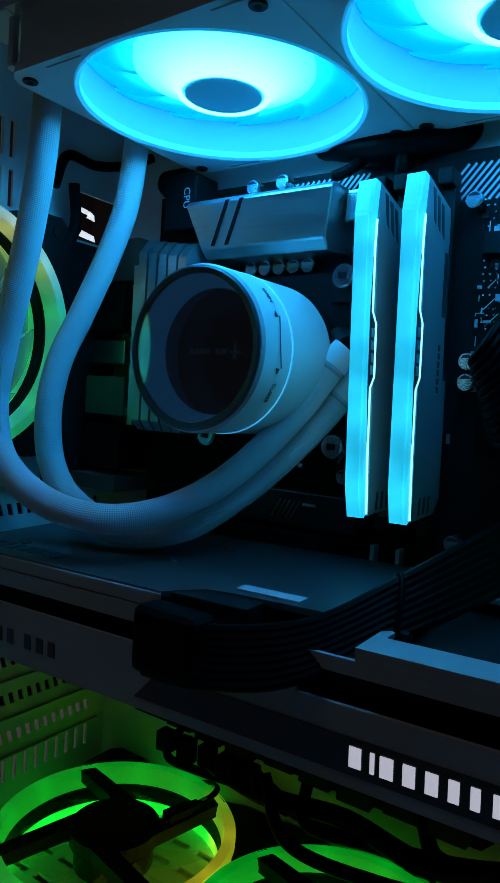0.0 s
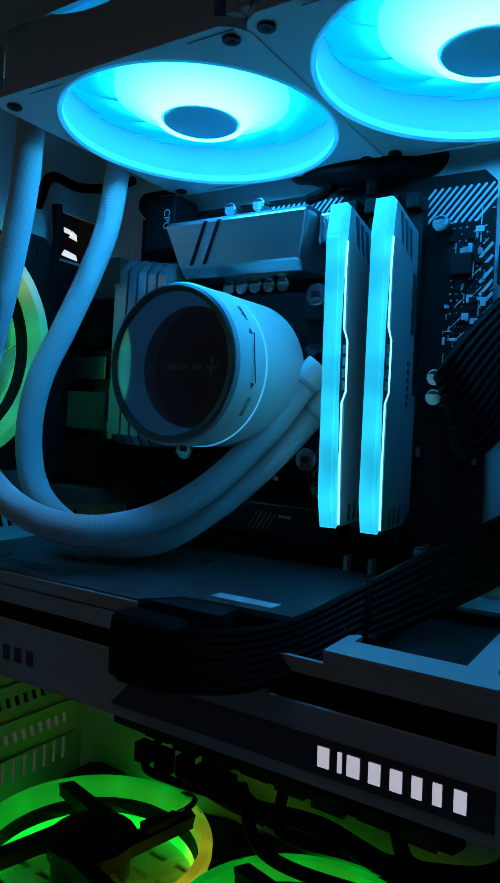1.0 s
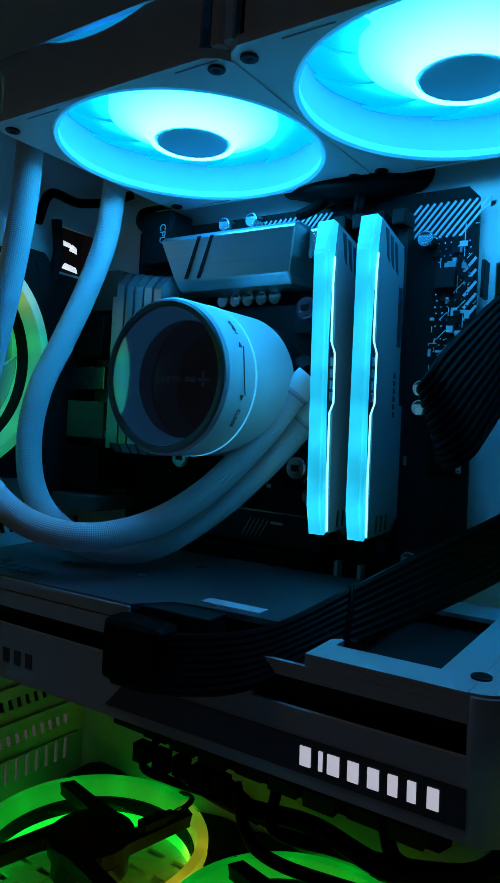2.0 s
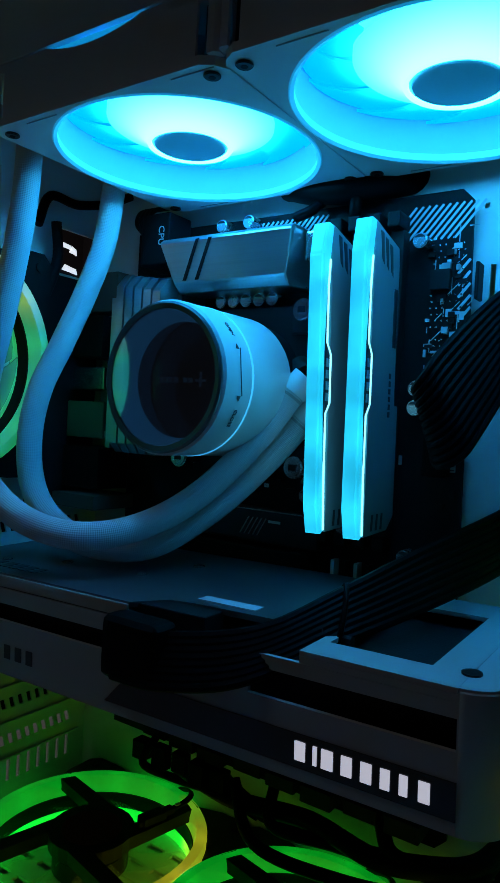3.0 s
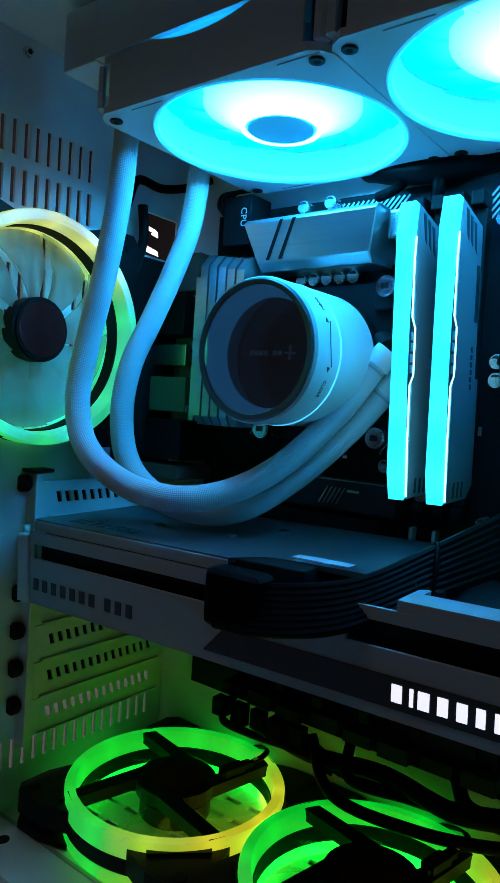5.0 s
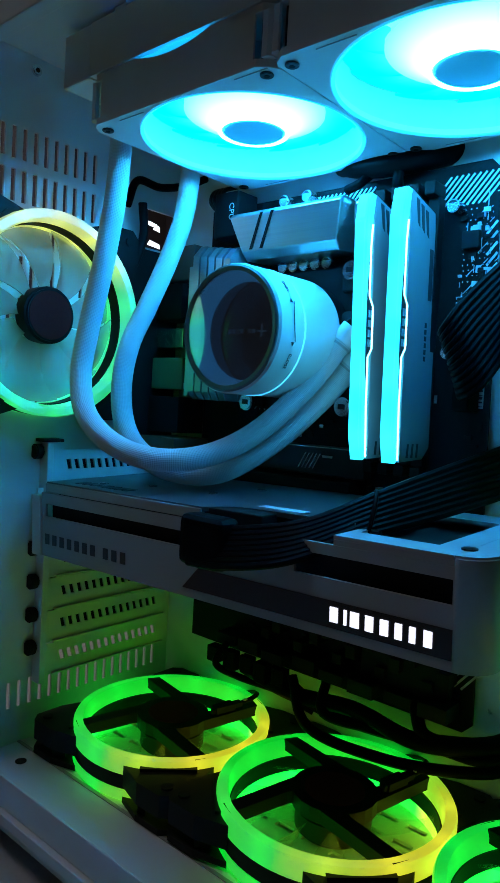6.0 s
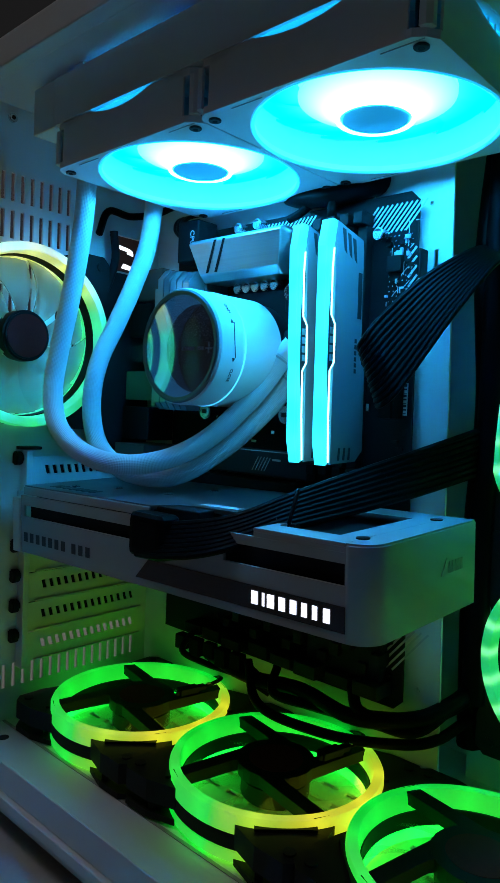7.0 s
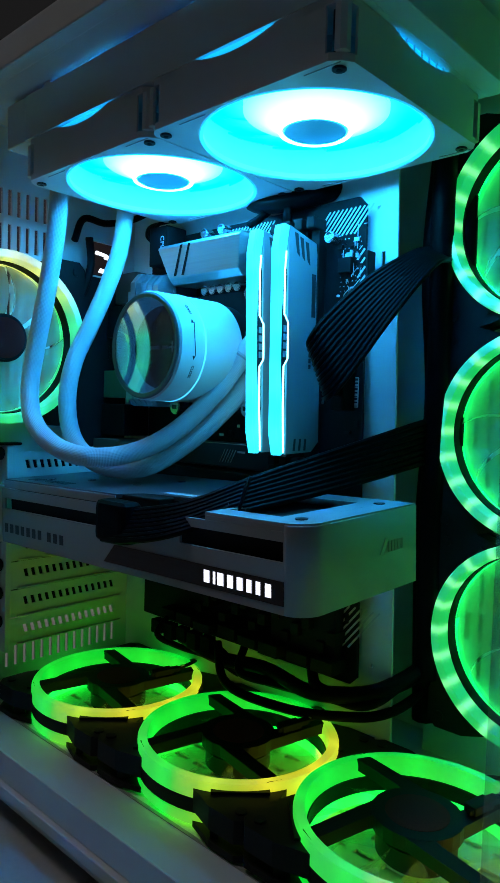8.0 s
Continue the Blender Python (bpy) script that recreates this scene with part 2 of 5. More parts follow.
SIGN_GLOW = shader("white_lit_sign", (0.8, 0.8, 0.85), 0.4, bump=0, emit=(0.80, 0.80, 0.95), power=1.0)
SPILL = shader("white_window_light", (0.8, 0.8, 0.8), 0.4, bump=0, emit=(0.85, 0.93, 1.0), power=1.6)
RING_MIX = led_ring("green_yellow_ring", GREEN, YELLOW, 0.92, 12, 0.15, 0.70)
LINER_MIX = led_ring("green_yellow_liner", GREEN, YELLOW, 4.2, 12, 0.15, 0.6)
LINER_GREEN = led_ring("green_liner", (0.0, 0.62, 0.08), (0.03, 0.66, 0.08), 2.8, 22, 1.0, 0.6)
RING_REAR = led_ring("yellow_topped_ring", (0.02, 0.66, 0.10), (0.62, 0.68, 0.10), 0.95, 14, 3.0, 0.62)
RING_GREEN = led_ring("green_ring", (0.0, 0.62, 0.09), (0.03, 0.66, 0.08), 1.10, 22, 1.0, 0.46, white=0.24)
TOP_GLOW = clear_plastic("lit_milky_blade", (0.10, 0.62, 1.0), 0.3, 0.04, CYAN, 1.30, gloss=0.3)
# Paler, stronger emission near the hub stands for light scattered in the blades.
painted_root_glow(TOP_GLOW, 1.02, 24.0, 0.018, 0.048, (0.022, 0.49, 1.0), CYAN)
BLADE_CLEAR = clear_plastic("clear_blade", (0.94, 0.98, 0.95), 0.5, 0.92, gloss=0.02)
BLADE_MILKY = clear_plastic("milky_blade", (0.92, 0.97, 0.93), 0.5, 0.70, gloss=0.06)
MIRROR_GLASS = clear_plastic("half_mirror_glass", (0.86, 0.87, 0.89), 0.03, 0.98, face_on=0.36)
SMOKE = clear_plastic("smoked_glass", (0.86, 0.87, 0.89), 0.02, 0.97)


# ---------------------------------------------------------------- builders
def part(name, bm, material, parent=None, label="", smooth=False):
    me = bpy.data.meshes.new(name)
    bmesh.ops.recalc_face_normals(bm, faces=bm.faces[:])
    bm.to_mesh(me)
    bm.free()
    me.materials.append(material)
    if smooth:
        for f in me.polygons:
            f.use_smooth = True
        me.set_sharp_from_angle(angle=radians(40))
    ob = new(name, me)
    if parent is not None:
        ob.parent = parent
    if label:
        ob["label"] = label
    return ob


def thing(name, label, category, group="", kind="", m=None):
    ob = new(name)
    ob.empty_display_size = 0.01
    if m is not None:
        ob.matrix_basis = m
    return tagged(ob, label, category, group, kind)


def box(bm, a, b, bevel=0.0, seg=2):
    c = [(p + q) / 2 for p, q in zip(a, b)]
    s = [abs(q - p) for p, q in zip(a, b)]
    r = bmesh.ops.create_cube(bm, size=1, matrix=Matrix.Translation(c) @ Matrix.Diagonal((*s, 1)))
    if bevel:
        es = list({e for v in r["verts"] for e in v.link_edges})
        bmesh.ops.bevel(bm, geom=es, offset=min(bevel, 0.45 * min(s)), segments=seg, affect="EDGES", profile=0.6)
    return bm


def boxes(*pairs, bevel=0.0):
    bm = bmesh.new()
    for a, b in pairs:
        box(bm, a, b, bevel)
    return bm


def turn_to(axis):
    return {"z": Matrix.Identity(4), "x": pose(0, 0, 0, 0, 90, 0), "y": pose(0, 0, 0, -90, 0, 0)}[axis]


def cyl(bm, c, axis, r, h, seg=32, r2=None, bevel=0.0):
    """A solid round from c along +axis for h."""
    m = Matrix.Translation(c) @ turn_to(axis) @ Matrix.Translation((0, 0, h / 2))
    res = bmesh.ops.create_cone(bm, cap_ends=True, segments=seg, radius1=r, radius2=r if r2 is None else r2, depth=h, matrix=m)
    if bevel:
        es = [e for e in {e for v in res["verts"] for e in v.link_edges} if max(len(f.verts) for f in e.link_faces) > 4]
        bmesh.ops.bevel(bm, geom=es, offset=bevel, segments=2, affect="EDGES")
    return bm


def lathe(bm, profile, c=(0, 0, 0), axis="z", seg=64, closed=True):
    """Turn a profile of (radius, height) round the axis through c."""
    m = Matrix.Translation(c) @ turn_to(axis)
    rows = []
    for i in range(seg):
        a = 2 * math.pi * i / seg
        rows.append([bm.verts.new(m @ Vector((r * math.cos(a), r * math.sin(a), h))) for r, h in profile])
    n = len(profile)
    for i in range(seg):
        p, q = rows[i], rows[(i + 1) % seg]
        for j in range(n if closed else n - 1):
            k = (j + 1) % n
            bm.faces.new((p[j], p[k], q[k], q[j]))
    return bm


def ring(bm, r0, r1, z0, z1, c=(0, 0, 0), axis="z", seg=64, soft=0.0008):
    s = min(soft, (r1 - r0) / 3, (z1 - z0) / 3)
    return lathe(bm, [(r0 + s, z0), (r1 - s, z0), (r1, z0 + s), (r1, z1 - s), (r1 - s, z1), (r0 + s, z1), (r0, z1 - s), (r0, z0 + s)], c, axis, seg)


def prism(bm, pts, axis, d0, d1, m=None):
    """An outline of (u, v) pushed along an axis: z takes (x, y), y takes (x, z), x takes (y, z)."""
    put = {"z": lambda u, v, d: (u, v, d), "y": lambda u, v, d: (u, d, v), "x": lambda u, v, d: (d, u, v)}[axis]
    m = m or Matrix.Identity(4)
    lo = [bm.verts.new(m @ Vector(put(u, v, d0))) for u, v in pts]
    hi = [bm.verts.new(m @ Vector(put(u, v, d1))) for u, v in pts]
    bm.faces.new(lo)
    bm.faces.new(hi[::-1])
    for i in range(len(pts)):
        j = (i + 1) % len(pts)
        bm.faces.new((lo[i], hi[i], hi[j], lo[j]))
    return bm


def plate(bm, axis, d0, d1, u0, u1, v0, v1, holes):
    """A sheet between d0 and d1 with real rectangular holes (u0, v0, u1, v1)."""
    put = {"z": lambda u, v, d: (u, v, d), "y": lambda u, v, d: (u, d, v), "x": lambda u, v, d: (d, u, v)}[axis]
    us = sorted({u0, u1, *[h[0] for h in holes], *[h[2] for h in holes]})
    vs = sorted({v0, v1, *[h[1] for h in holes], *[h[3] for h in holes]})
    us, vs = [u for u in us if u0 <= u <= u1], [v for v in vs if v0 <= v <= v1]
    got = {}

    def vert(i, j, d):
        if (i, j, d) not in got:
            got[i, j, d] = bm.verts.new(put(us[i], vs[j], d))
        return got[i, j, d]

    def solid(i, j):
        if not (0 <= i < len(us) - 1 and 0 <= j < len(vs) - 1):
            return False
        u, v = (us[i] + us[i + 1]) / 2, (vs[j] + vs[j + 1]) / 2
        return not any(h[0] < u < h[2] and h[1] < v < h[3] for h in holes)

    for i in range(len(us) - 1):
        for j in range(len(vs) - 1):
            if not solid(i, j):
                continue
            for d in (d0, d1):
                bm.faces.new([vert(*k, d) for k in ((i, j), (i + 1, j), (i + 1, j + 1), (i, j + 1))])
            for (a, b), (di, dj) in ((((i, j), (i + 1, j)), (0, -1)), (((i, j + 1), (i + 1, j + 1)), (0, 1)), (((i, j), (i, j + 1)), (-1, 0)), (((i + 1, j), (i + 1, j + 1)), (1, 0))):
                if not solid(i + di, j + dj):
                    bm.faces.new((vert(*a, d0), vert(*b, d0), vert(*b, d1), vert(*a, d1)))
    return bm


def spline(points, steps=10):
    """A smooth line through the points."""
    p = [Vector(q) for q in points]
    p = [2 * p[0] - p[1], *p, 2 * p[-1] - p[-2]]
    out = []
    for i in range(1, len(p) - 2):
        for k in range(steps):
            t = k / steps
            a, b, c, d = p[i - 1], p[i], p[i + 1], p[i + 2]
            out.append(0.5 * ((2 * b) + (c - a) * t + (2 * a - 5 * b + 4 * c - d) * t * t + (3 * b - a - 3 * c + d) * t ** 3))
    return out + [p[-2]]


def sweep(bm, line, r, seg=16, ribs=0.0, cap=True):
    """A round hose along a line; ribs: every other ring is that much thicker."""
    up = Vector((0.13, 0.2, 0.97))
    rows, side = [], None
    for i, p in enumerate(line):
        d = (line[min(i + 1, len(line) - 1)] - line[max(i - 1, 0)]).normalized()
        side = (up - up.dot(d) * d).normalized() if side is None else (side - side.dot(d) * d).normalized()
        o = d.cross(side)
        rr = r + (ribs if i % 2 else 0)
        rows.append([bm.verts.new(p + rr * (math.cos(a) * side + math.sin(a) * o)) for a in [2 * math.pi * k / seg for k in range(seg)]])
    uv = bm.loops.layers.uv.verify()
    for i, (a, b) in enumerate(zip(rows, rows[1:])):
        for k in range(seg):
            face = bm.faces.new((a[k], a[(k + 1) % seg], b[(k + 1) % seg], b[k]))
            for corner, (u, v) in zip(face.loops, ((k, i), (k + 1, i), (k + 1, i + 1), (k, i + 1))):
                corner[uv].uv = (u * 20 / seg, v * 0.75)
    if cap:
        bm.faces.new(rows[0])
        bm.faces.new(rows[-1][::-1])
    return bm


def dense(points, step):
    """The smooth line through the points, cut in even steps."""
    line = spline(points, 30)
    out, left = [line[0]], step
    for a, b in zip(line, line[1:]):
        gap = (b - a).length
        pos = 0.0
        while gap - pos >= left:
            pos += left
            out.append(a.lerp(b, pos / gap))
            left = step
        left -= gap - pos
    return out


def lettering(name, words, size, m, material, parent):
    cu = bpy.data.curves.new(name, "FONT")
    cu.body, cu.size, cu.extrude, cu.align_x = words, size, 0.0001, "CENTER"
    ob = new(name, cu)
    ob.matrix_basis = m
    cu.materials.append(material)
    ob.parent = parent
    return ob


# ---------------------------------------------------------------- the case
FLOOR, TOP, REAR, TRAY, NEAR, BACK = -0.006, 0.400, -0.004, 0.012, -0.134, 0.088

desk = part("desk_top", boxes(((-0.75, -0.70, -0.075), (0.95, 0.65, -0.048)), bevel=0.003), DESK)
tagged(desk, "pale grey desk top under the computer case", "desk", kind="structure")
part_wall = part("wall_room", boxes(((-0.75, 0.652, -0.075), (0.95, 0.69, 0.80)), ((-0.79, -0.70, -0.075), (-0.752, 0.69, 0.80))), WALLPAINT)
tagged(part_wall, "dim brown painted wall of the room", "wall", kind="structure")

# floor of the case, with slots under the fans
slots = []
for cx in (0.070, 0.187, 0.304):
    for r in range(6):
        for k in range(6):
            u, v = cx - 0.045 + k * 0.0165, -0.090 + r * 0.0155
            slots.append((u, v, u + 0.011, v + 0.004))
bm = plate(bmesh.new(), "z", FLOOR - 0.0015, FLOOR, REAR, 0.385, NEAR, BACK, slots)
floor = part("floor", bm, WHITE)
tagged(floor, "white powder-coated floor of the case with slots", "floor", kind="structure")
rail = boxes(((REAR - 0.02, NEAR - 0.0015, FLOOR - 0.0165), (0.395, NEAR, FLOOR + 0.0008)), ((REAR - 0.02, NEAR - 0.0050, FLOOR - 0.0230), (0.395, NEAR - 0.0002, FLOOR - 0.0167)), bevel=0.0006)
tagged(part("trim_lower_rail", rail, WHITE), "white steel lower rail of the case with a stepped lip", "case rail", kind="structure")
tagged(part("floor_under", boxes(((REAR - 0.02, NEAR + 0.004, FLOOR - 0.036), (0.395, BACK, FLOOR - 0.030))), WHITE), "white underside pan of the case", "case floor", kind="structure")
tagged(part("trim_slot_line", boxes(((REAR, -0.1085, FLOOR), (0.385, -0.1065, FLOOR + 0.0005))), GREY), "thin grey seam along the case floor", "seam", kind="structure")

# A flat black disc stands for the dark inside of a floor hole.
for x, y in ((0.018, -0.119),):
    tagged(part("floor_hole_disc", cyl(bmesh.new(), (x, y, FLOOR), "z", 0.0032, 0.0005, 20), BLACK_MATT), "small black disc drawn for a dark hole in the floor", "plug", "floor plugs")
# rear wall with the fan's opening, rows of slots and the bay for cards
holes = []
for z in (0.316, 0.340):
    for k in range(13):
        y = -0.1535 + k * 0.00690
        holes.append((y, z, y + 0.0027, z + 0.0180))
for r in range(5):
    for k in range(15):
        y, z = -0.1535 + k * 0.00690, 0.196 + r * 0.024
        if math.hypot(y - -0.105, z + 0.009 - 0.253) < 0.052:
            holes.append((y, z, y + 0.0027, z + 0.0180))
for k in range(19):
    y = -0.1310 + k * 0.0071
    holes.append((y, 0.0165, y + 0.0024, 0.0325))
holes.append((-0.096, 0.0335, 0.004, 0.172))
holes.append((-0.028, 0.310, 0.002, 0.336))
bm = plate(bmesh.new(), "x", REAR - 0.0015, REAR, -0.170, BACK, FLOOR - 0.03, TOP + 0.012, holes)
rear_wall = part("wall_rear", bm, WHITE)
tagged(rear_wall, "white steel rear wall of the case with vent slots", "case wall", kind="structure")

# motherboard tray
bm = plate(bmesh.new(), "y", TRAY, TRAY + 0.0015, REAR, 0.2470, FLOOR, TOP, [(0.110, 0.352, 0.200, 0.372), (0.2330, 0.286, 0.2355, 0.304), (0.2290, 0.3290, 0.2312, 0.3312), (0.2370, 0.057, 0.2392, 0.0592)])
for v in bm.verts:
    if v.co.x > 0.2465:
        v.co.x += 0.0040 - 0.0300 * (v.co.z - 0.062)
tagged(part("wall_tray", bm, WHITE), "white steel motherboard tray with cable openings", "motherboard tray", kind="structure")
holes = []
for zc in (0.3193, 0.2000, 0.0825):
    for r in range(5):
        for k in range(12):
            u, v = 0.3195 - 0.0470 + k * 0.0083, zc - 0.0570 + r * 0.0235
            if math.hypot(u + 0.0015 - 0.3195, v + 0.009 - zc) < 0.050:
                holes.append((u, v, u + 0.0030, v + 0.0180))
tagged(part("wall_side", plate(bmesh.new(), "y", 0.0600, 0.0615, 0.2475, 0.386, FLOOR, TOP, holes), WHITE), "white steel side panel with slots behind the stacked fans", "case wall", kind="structure")
tagged(part("wall_back_panel", boxes(((REAR, BACK - 0.002, FLOOR - 0.03), (0.39, BACK, TOP + 0.012))), WHITE), "white back side panel of the case", "case wall", kind="structure")
tagged(part("ceiling", plate(bmesh.new(), "z", TOP, TOP + 0.0015, REAR, 0.390, NEAR, BACK, [(0.06 + 0.012 * k, -0.11, 0.068 + 0.012 * k, -0.015) for k in range(20)]), WHITE), "white steel top of the case", "case top", kind="structure")
tagged(part("trim_upper_rail", boxes(((REAR - 0.02, NEAR - 0.010, TOP - 0.001), (0.395, NEAR - 0.0005, TOP + 0.016)), bevel=0.001), WHITE), "white upper rail of the case", "case rail", kind="structure")
tagged(part("trim_front_pillar", boxes(((0.3745, -0.142, FLOOR + 0.001), (0.3860, -0.136, TOP - 0.002)), bevel=0.001), SMOKE), "clear glass edge at the front corner of the case", "glass edge", kind="structure")
tagged(part("wall_front", boxes(((0.3860, -0.136, FLOOR), (0.3890, BACK - 0.003, TOP))), GLOSS_BLACK), "dark glass front panel of the case", "glass panel", kind="structure")

for y, z in ((-0.113, 0.392), (-0.124, 0.0035)):
    s = thing("rear_screw", "small steel screw in the white rear wall", "screw", "rear screws")
    part("screw_head", cyl(bmesh.new(), (REAR, y, z), "x", 0.0030, 0.0025, 20, bevel=0.0006), STEEL, s, smooth=True)
    part("screw_socket", cyl(bmesh.new(), (REAR + 0.0022, y, z), "x", 0.0014, 0.0006, 6), BLACK, s)


# ---------------------------------------------------------------- expansion slot covers
def slot_cover(z):
    """A steel cover with a row of slanted slots; z is its lower edge."""
    c = thing("slot_cover", "white perforated steel slot cover in the rear wall", "slot cover", "slot covers")
    bm = boxes(((0.0, -0.0955, z), (0.0012, 0.0020, z + 0.0080)), ((0.0, -0.0955, z + 0.0140), (0.0012, 0.0020, z + 0.0198)))
    edges = [-0.0955] + [-0.0850 + 0.0058 * k for k in range(14)] + [0.0020]
    for k in range(15):
        a = edges[k] if k == 0 else edges[k] + 0.0030
        b = edges[k + 1]
        lean0, lean1 = (0.0 if k == 0 else 0.0016), (0.0 if k == 14 else 0.0016)
        prism(bm, [(a + lean0, z + 0.0080), (b + lean1, z + 0.0080), (b, z + 0.0140), (a, z + 0.0140)], "x", 0.0, 0.0012)
    part("cover_plate", bm, WHITE, c)
    part("bent_edge", boxes(((0.0013, -0.0900, z + 0.0002), (0.0030, 0.0015, z + 0.0010))), WHITE, c)
    part("bent_tab", boxes(((-0.006, -0.104, z + 0.0165), (0.0014, -0.0958, z + 0.0180)), bevel=0.0003), WHITE, c)
    part("thumb_screw", cyl(bmesh.new(), (-0.0020, -0.1062, z + 0.0190), "y", 0.0046, 0.0054, 20, bevel=0.0008), BLACK_MATT, c, "black thumb screw", True)
    return c


for i in range(4):
    slot_cover(0.0330 + 0.0205 * i)
slot_cover(0.1535)
# Added black sheet: gives the cover slots the dark of an unlit gap.
tagged(part("wall_slot_dark_sheet", boxes(((-0.0036, -0.0955, 0.0560), (-0.0020, 0.0035, 0.1715))), BLACK_MATT), "added black sheet that darkens the holes of slot covers", "card bay", kind="structure")
post = thing("slot_post", "white steel post beside the slot covers", "case post")
part("post_body", boxes(((-0.0038, -0.1005, 0.030), (0.0045, -0.0962, 0.178)), bevel=0.0006), WHITE, post)
part("post_top", boxes(((-0.0038, -0.1040, 0.1785), (0.0055, -0.0900, 0.1805)), bevel=0.0005), BLACK_MATT, post)


# ---------------------------------------------------------------- case fans
def blade(bm, r0, r1, a0, width, sweep_, z_lo, z_hi, thick=0.0011, na=6, nr=6):
    top, low = [], []
    for i in range(nr + 1):
        f = i / nr
        r = r0 + (r1 - r0) * f
        t_row, l_row = [], []
        for j in range(na + 1):
            g = j / na
            a = a0 + sweep_ * f * f + width * (0.82 + 0.18 * f) * g
            z = z_lo + (z_hi - z_lo) * (g ** 0.8) * (1 - 0.35 * f)
            t_row.append(bm.verts.new((r * math.cos(a), r * math.sin(a), z)))
            l_row.append(bm.verts.new((r * math.cos(a), r * math.sin(a), z - thick)))
        top.append(t_row), low.append(l_row)
    for i in range(nr):
        for j in range(na):
            bm.faces.new((top[i][j], top[i][j + 1], top[i + 1][j + 1], top[i + 1][j]))
            bm.faces.new((low[i][j], low[i + 1][j], low[i + 1][j + 1], low[i][j + 1]))
    for i in range(nr):
        for j in (0, na):
            bm.faces.new((top[i][j], top[i + 1][j], low[i + 1][j], low[i][j]))
    for j in range(na):
        for i in (0, nr):
            bm.faces.new((top[i][j], low[i][j], low[i][j + 1], top[i][j + 1]))
    return bm


def corner_outline(sx, sy, r=0.0586, half=0.0600, cut=0.005):
    pts = [(r * math.cos(a), r * math.sin(a)) for a in [radians(45 - 24 + 4 * k) for k in range(13)]]
    pts += [(half - 0.022, half), (half - cut, half), (half, half - cut), (half, half - 0.022)]
    return [(sx * x, sy * y) for x, y in pts]


def ring_fan(m, ringmat, linermat, label, group, struts, wires=False, blades=BLADE_CLEAR):
    """A 120 mm fan with a lit ring; its shown face looks along local +z, and its back is 25 mm below."""
    f = thing("ring_fan", label, "case fan", group, m=m)
    part("frame", lathe(bmesh.new(), [(0.0540, -0.018), (0.0583, -0.018), (0.0583, -0.0105), (0.0540, -0.0105)]), BLACK, f, smooth=True)
    part("light_ring", lathe(bmesh.new(), [(0.0520, -0.0040), (0.0530, -0.0005), (0.0545, 0.0), (0.0578, -0.0006), (0.0585, -0.0020), (0.0585, -0.0102), (0.0520, -0.0102)], seg=96), ringmat, f, "glowing milky light ring", True)
    part("light_ring", ring(bmesh.new(), 0.0525, 0.0580, -0.0250, -0.0182, seg=96), ringmat, f, "glowing milky light ring", True)
    part("inner_duct", lathe(bmesh.new(), [(0.0514, -0.0186), (0.0538, -0.0178), (0.0538, -0.0105), (0.0514, -0.0105)]), BLACK, f, smooth=True)
    part("light_liner", lathe(bmesh.new(), [(0.0512, -0.0248), (0.0522, -0.0248), (0.0522, -0.0188), (0.0512, -0.0188)], seg=96), linermat, f, "glowing inner liner", True)
    for sx, sy in ((1, 1), (-1, 1), (-1, -1), (1, -1)):
        bm = prism(bmesh.new(), corner_outline(sx, sy), "z", -0.0250, -0.0218)
        prism(bm, corner_outline(sx, sy), "z", -0.0165, -0.0050)
        for u in (-1, 1):
            prism(bm, [(0.0, -0.0020), (0.0075, -0.0020), (0.0075, 0.0020), (0.0, 0.0020)], "z", -0.0218, -0.0165, Matrix.Translation((sx * 0.0440, sy * 0.0440, 0)) @ pose(0, 0, 0, 0, 0, math.degrees(math.atan2(sy, sx))) @ Matrix.Translation((-0.0015, u * 0.0125, 0)))
        part("corner_mount", bm, BLACK, f)
        part("rubber_pad", cyl(bmesh.new(), (sx * 0.0525, sy * 0.0525, -0.0050), "z", 0.0030, 0.0010, 16), BLACK_MATT, f)
        k = prism(bmesh.new(), [(-0.0150, 0.0), (0.0150, 0.0), (0.0135, -0.008), (0.0100, -0.0130), (-0.0100, -0.0130), (-0.0135, -0.008)], "y", -0.0018, 0.0018, Matrix.Translation((sx * 0.0408, sy * 0.0408, -0.0035)) @ pose(0, 0, 0, 0, 0, math.degrees(math.atan2(-sx, sy))))
        part("ring_clip", k, BLACK, f)
    part("hub", cyl(bmesh.new(), (0, 0, -0.0200), "z", 0.0190 if struts else 0.0165, 0.0120, 40, bevel=0.0015), BLACK, f, smooth=True)
    part("hub_sticker", cyl(bmesh.new(), (0, 0, -0.0080), "z", 0.0140, 0.0004, 40), RED, f, "dark red hub sticker")
    for i in range(9):
        b = blade(bmesh.new(), 0.0185 if struts else 0.0160, 0.0505, i * 2 * math.pi / 9, radians(31 if struts else 41), radians(14), -0.0220, -0.0085 if struts else -0.0150)
        part("blade", b, blades, f, smooth=True)
    if struts:
        for i in range(4):
            mm = pose(0, 0, 0, 0, 0, 167 + 90 * i)
            b = prism(bmesh.new(), [(-0.004, -0.0192), (0.030, -0.0185), (0.0500, -0.0180), (0.0545, -0.0180), (0.0560, -0.0100), (0.0545, -0.0100), (0.022, -0.0100), (0.017, -0.0085), (-0.004, -0.0085)], "z", -0.0065, -0.0004, mm)
            part("strut", b, BLACK, f)
        part("motor_plate", prism(bmesh.new(), [(0.0215 * math.cos(radians(15 * k)), 0.0215 * math.sin(radians(15 * k))) for k in range(24)], "z", -0.0070, -0.0002), BLACK, f)
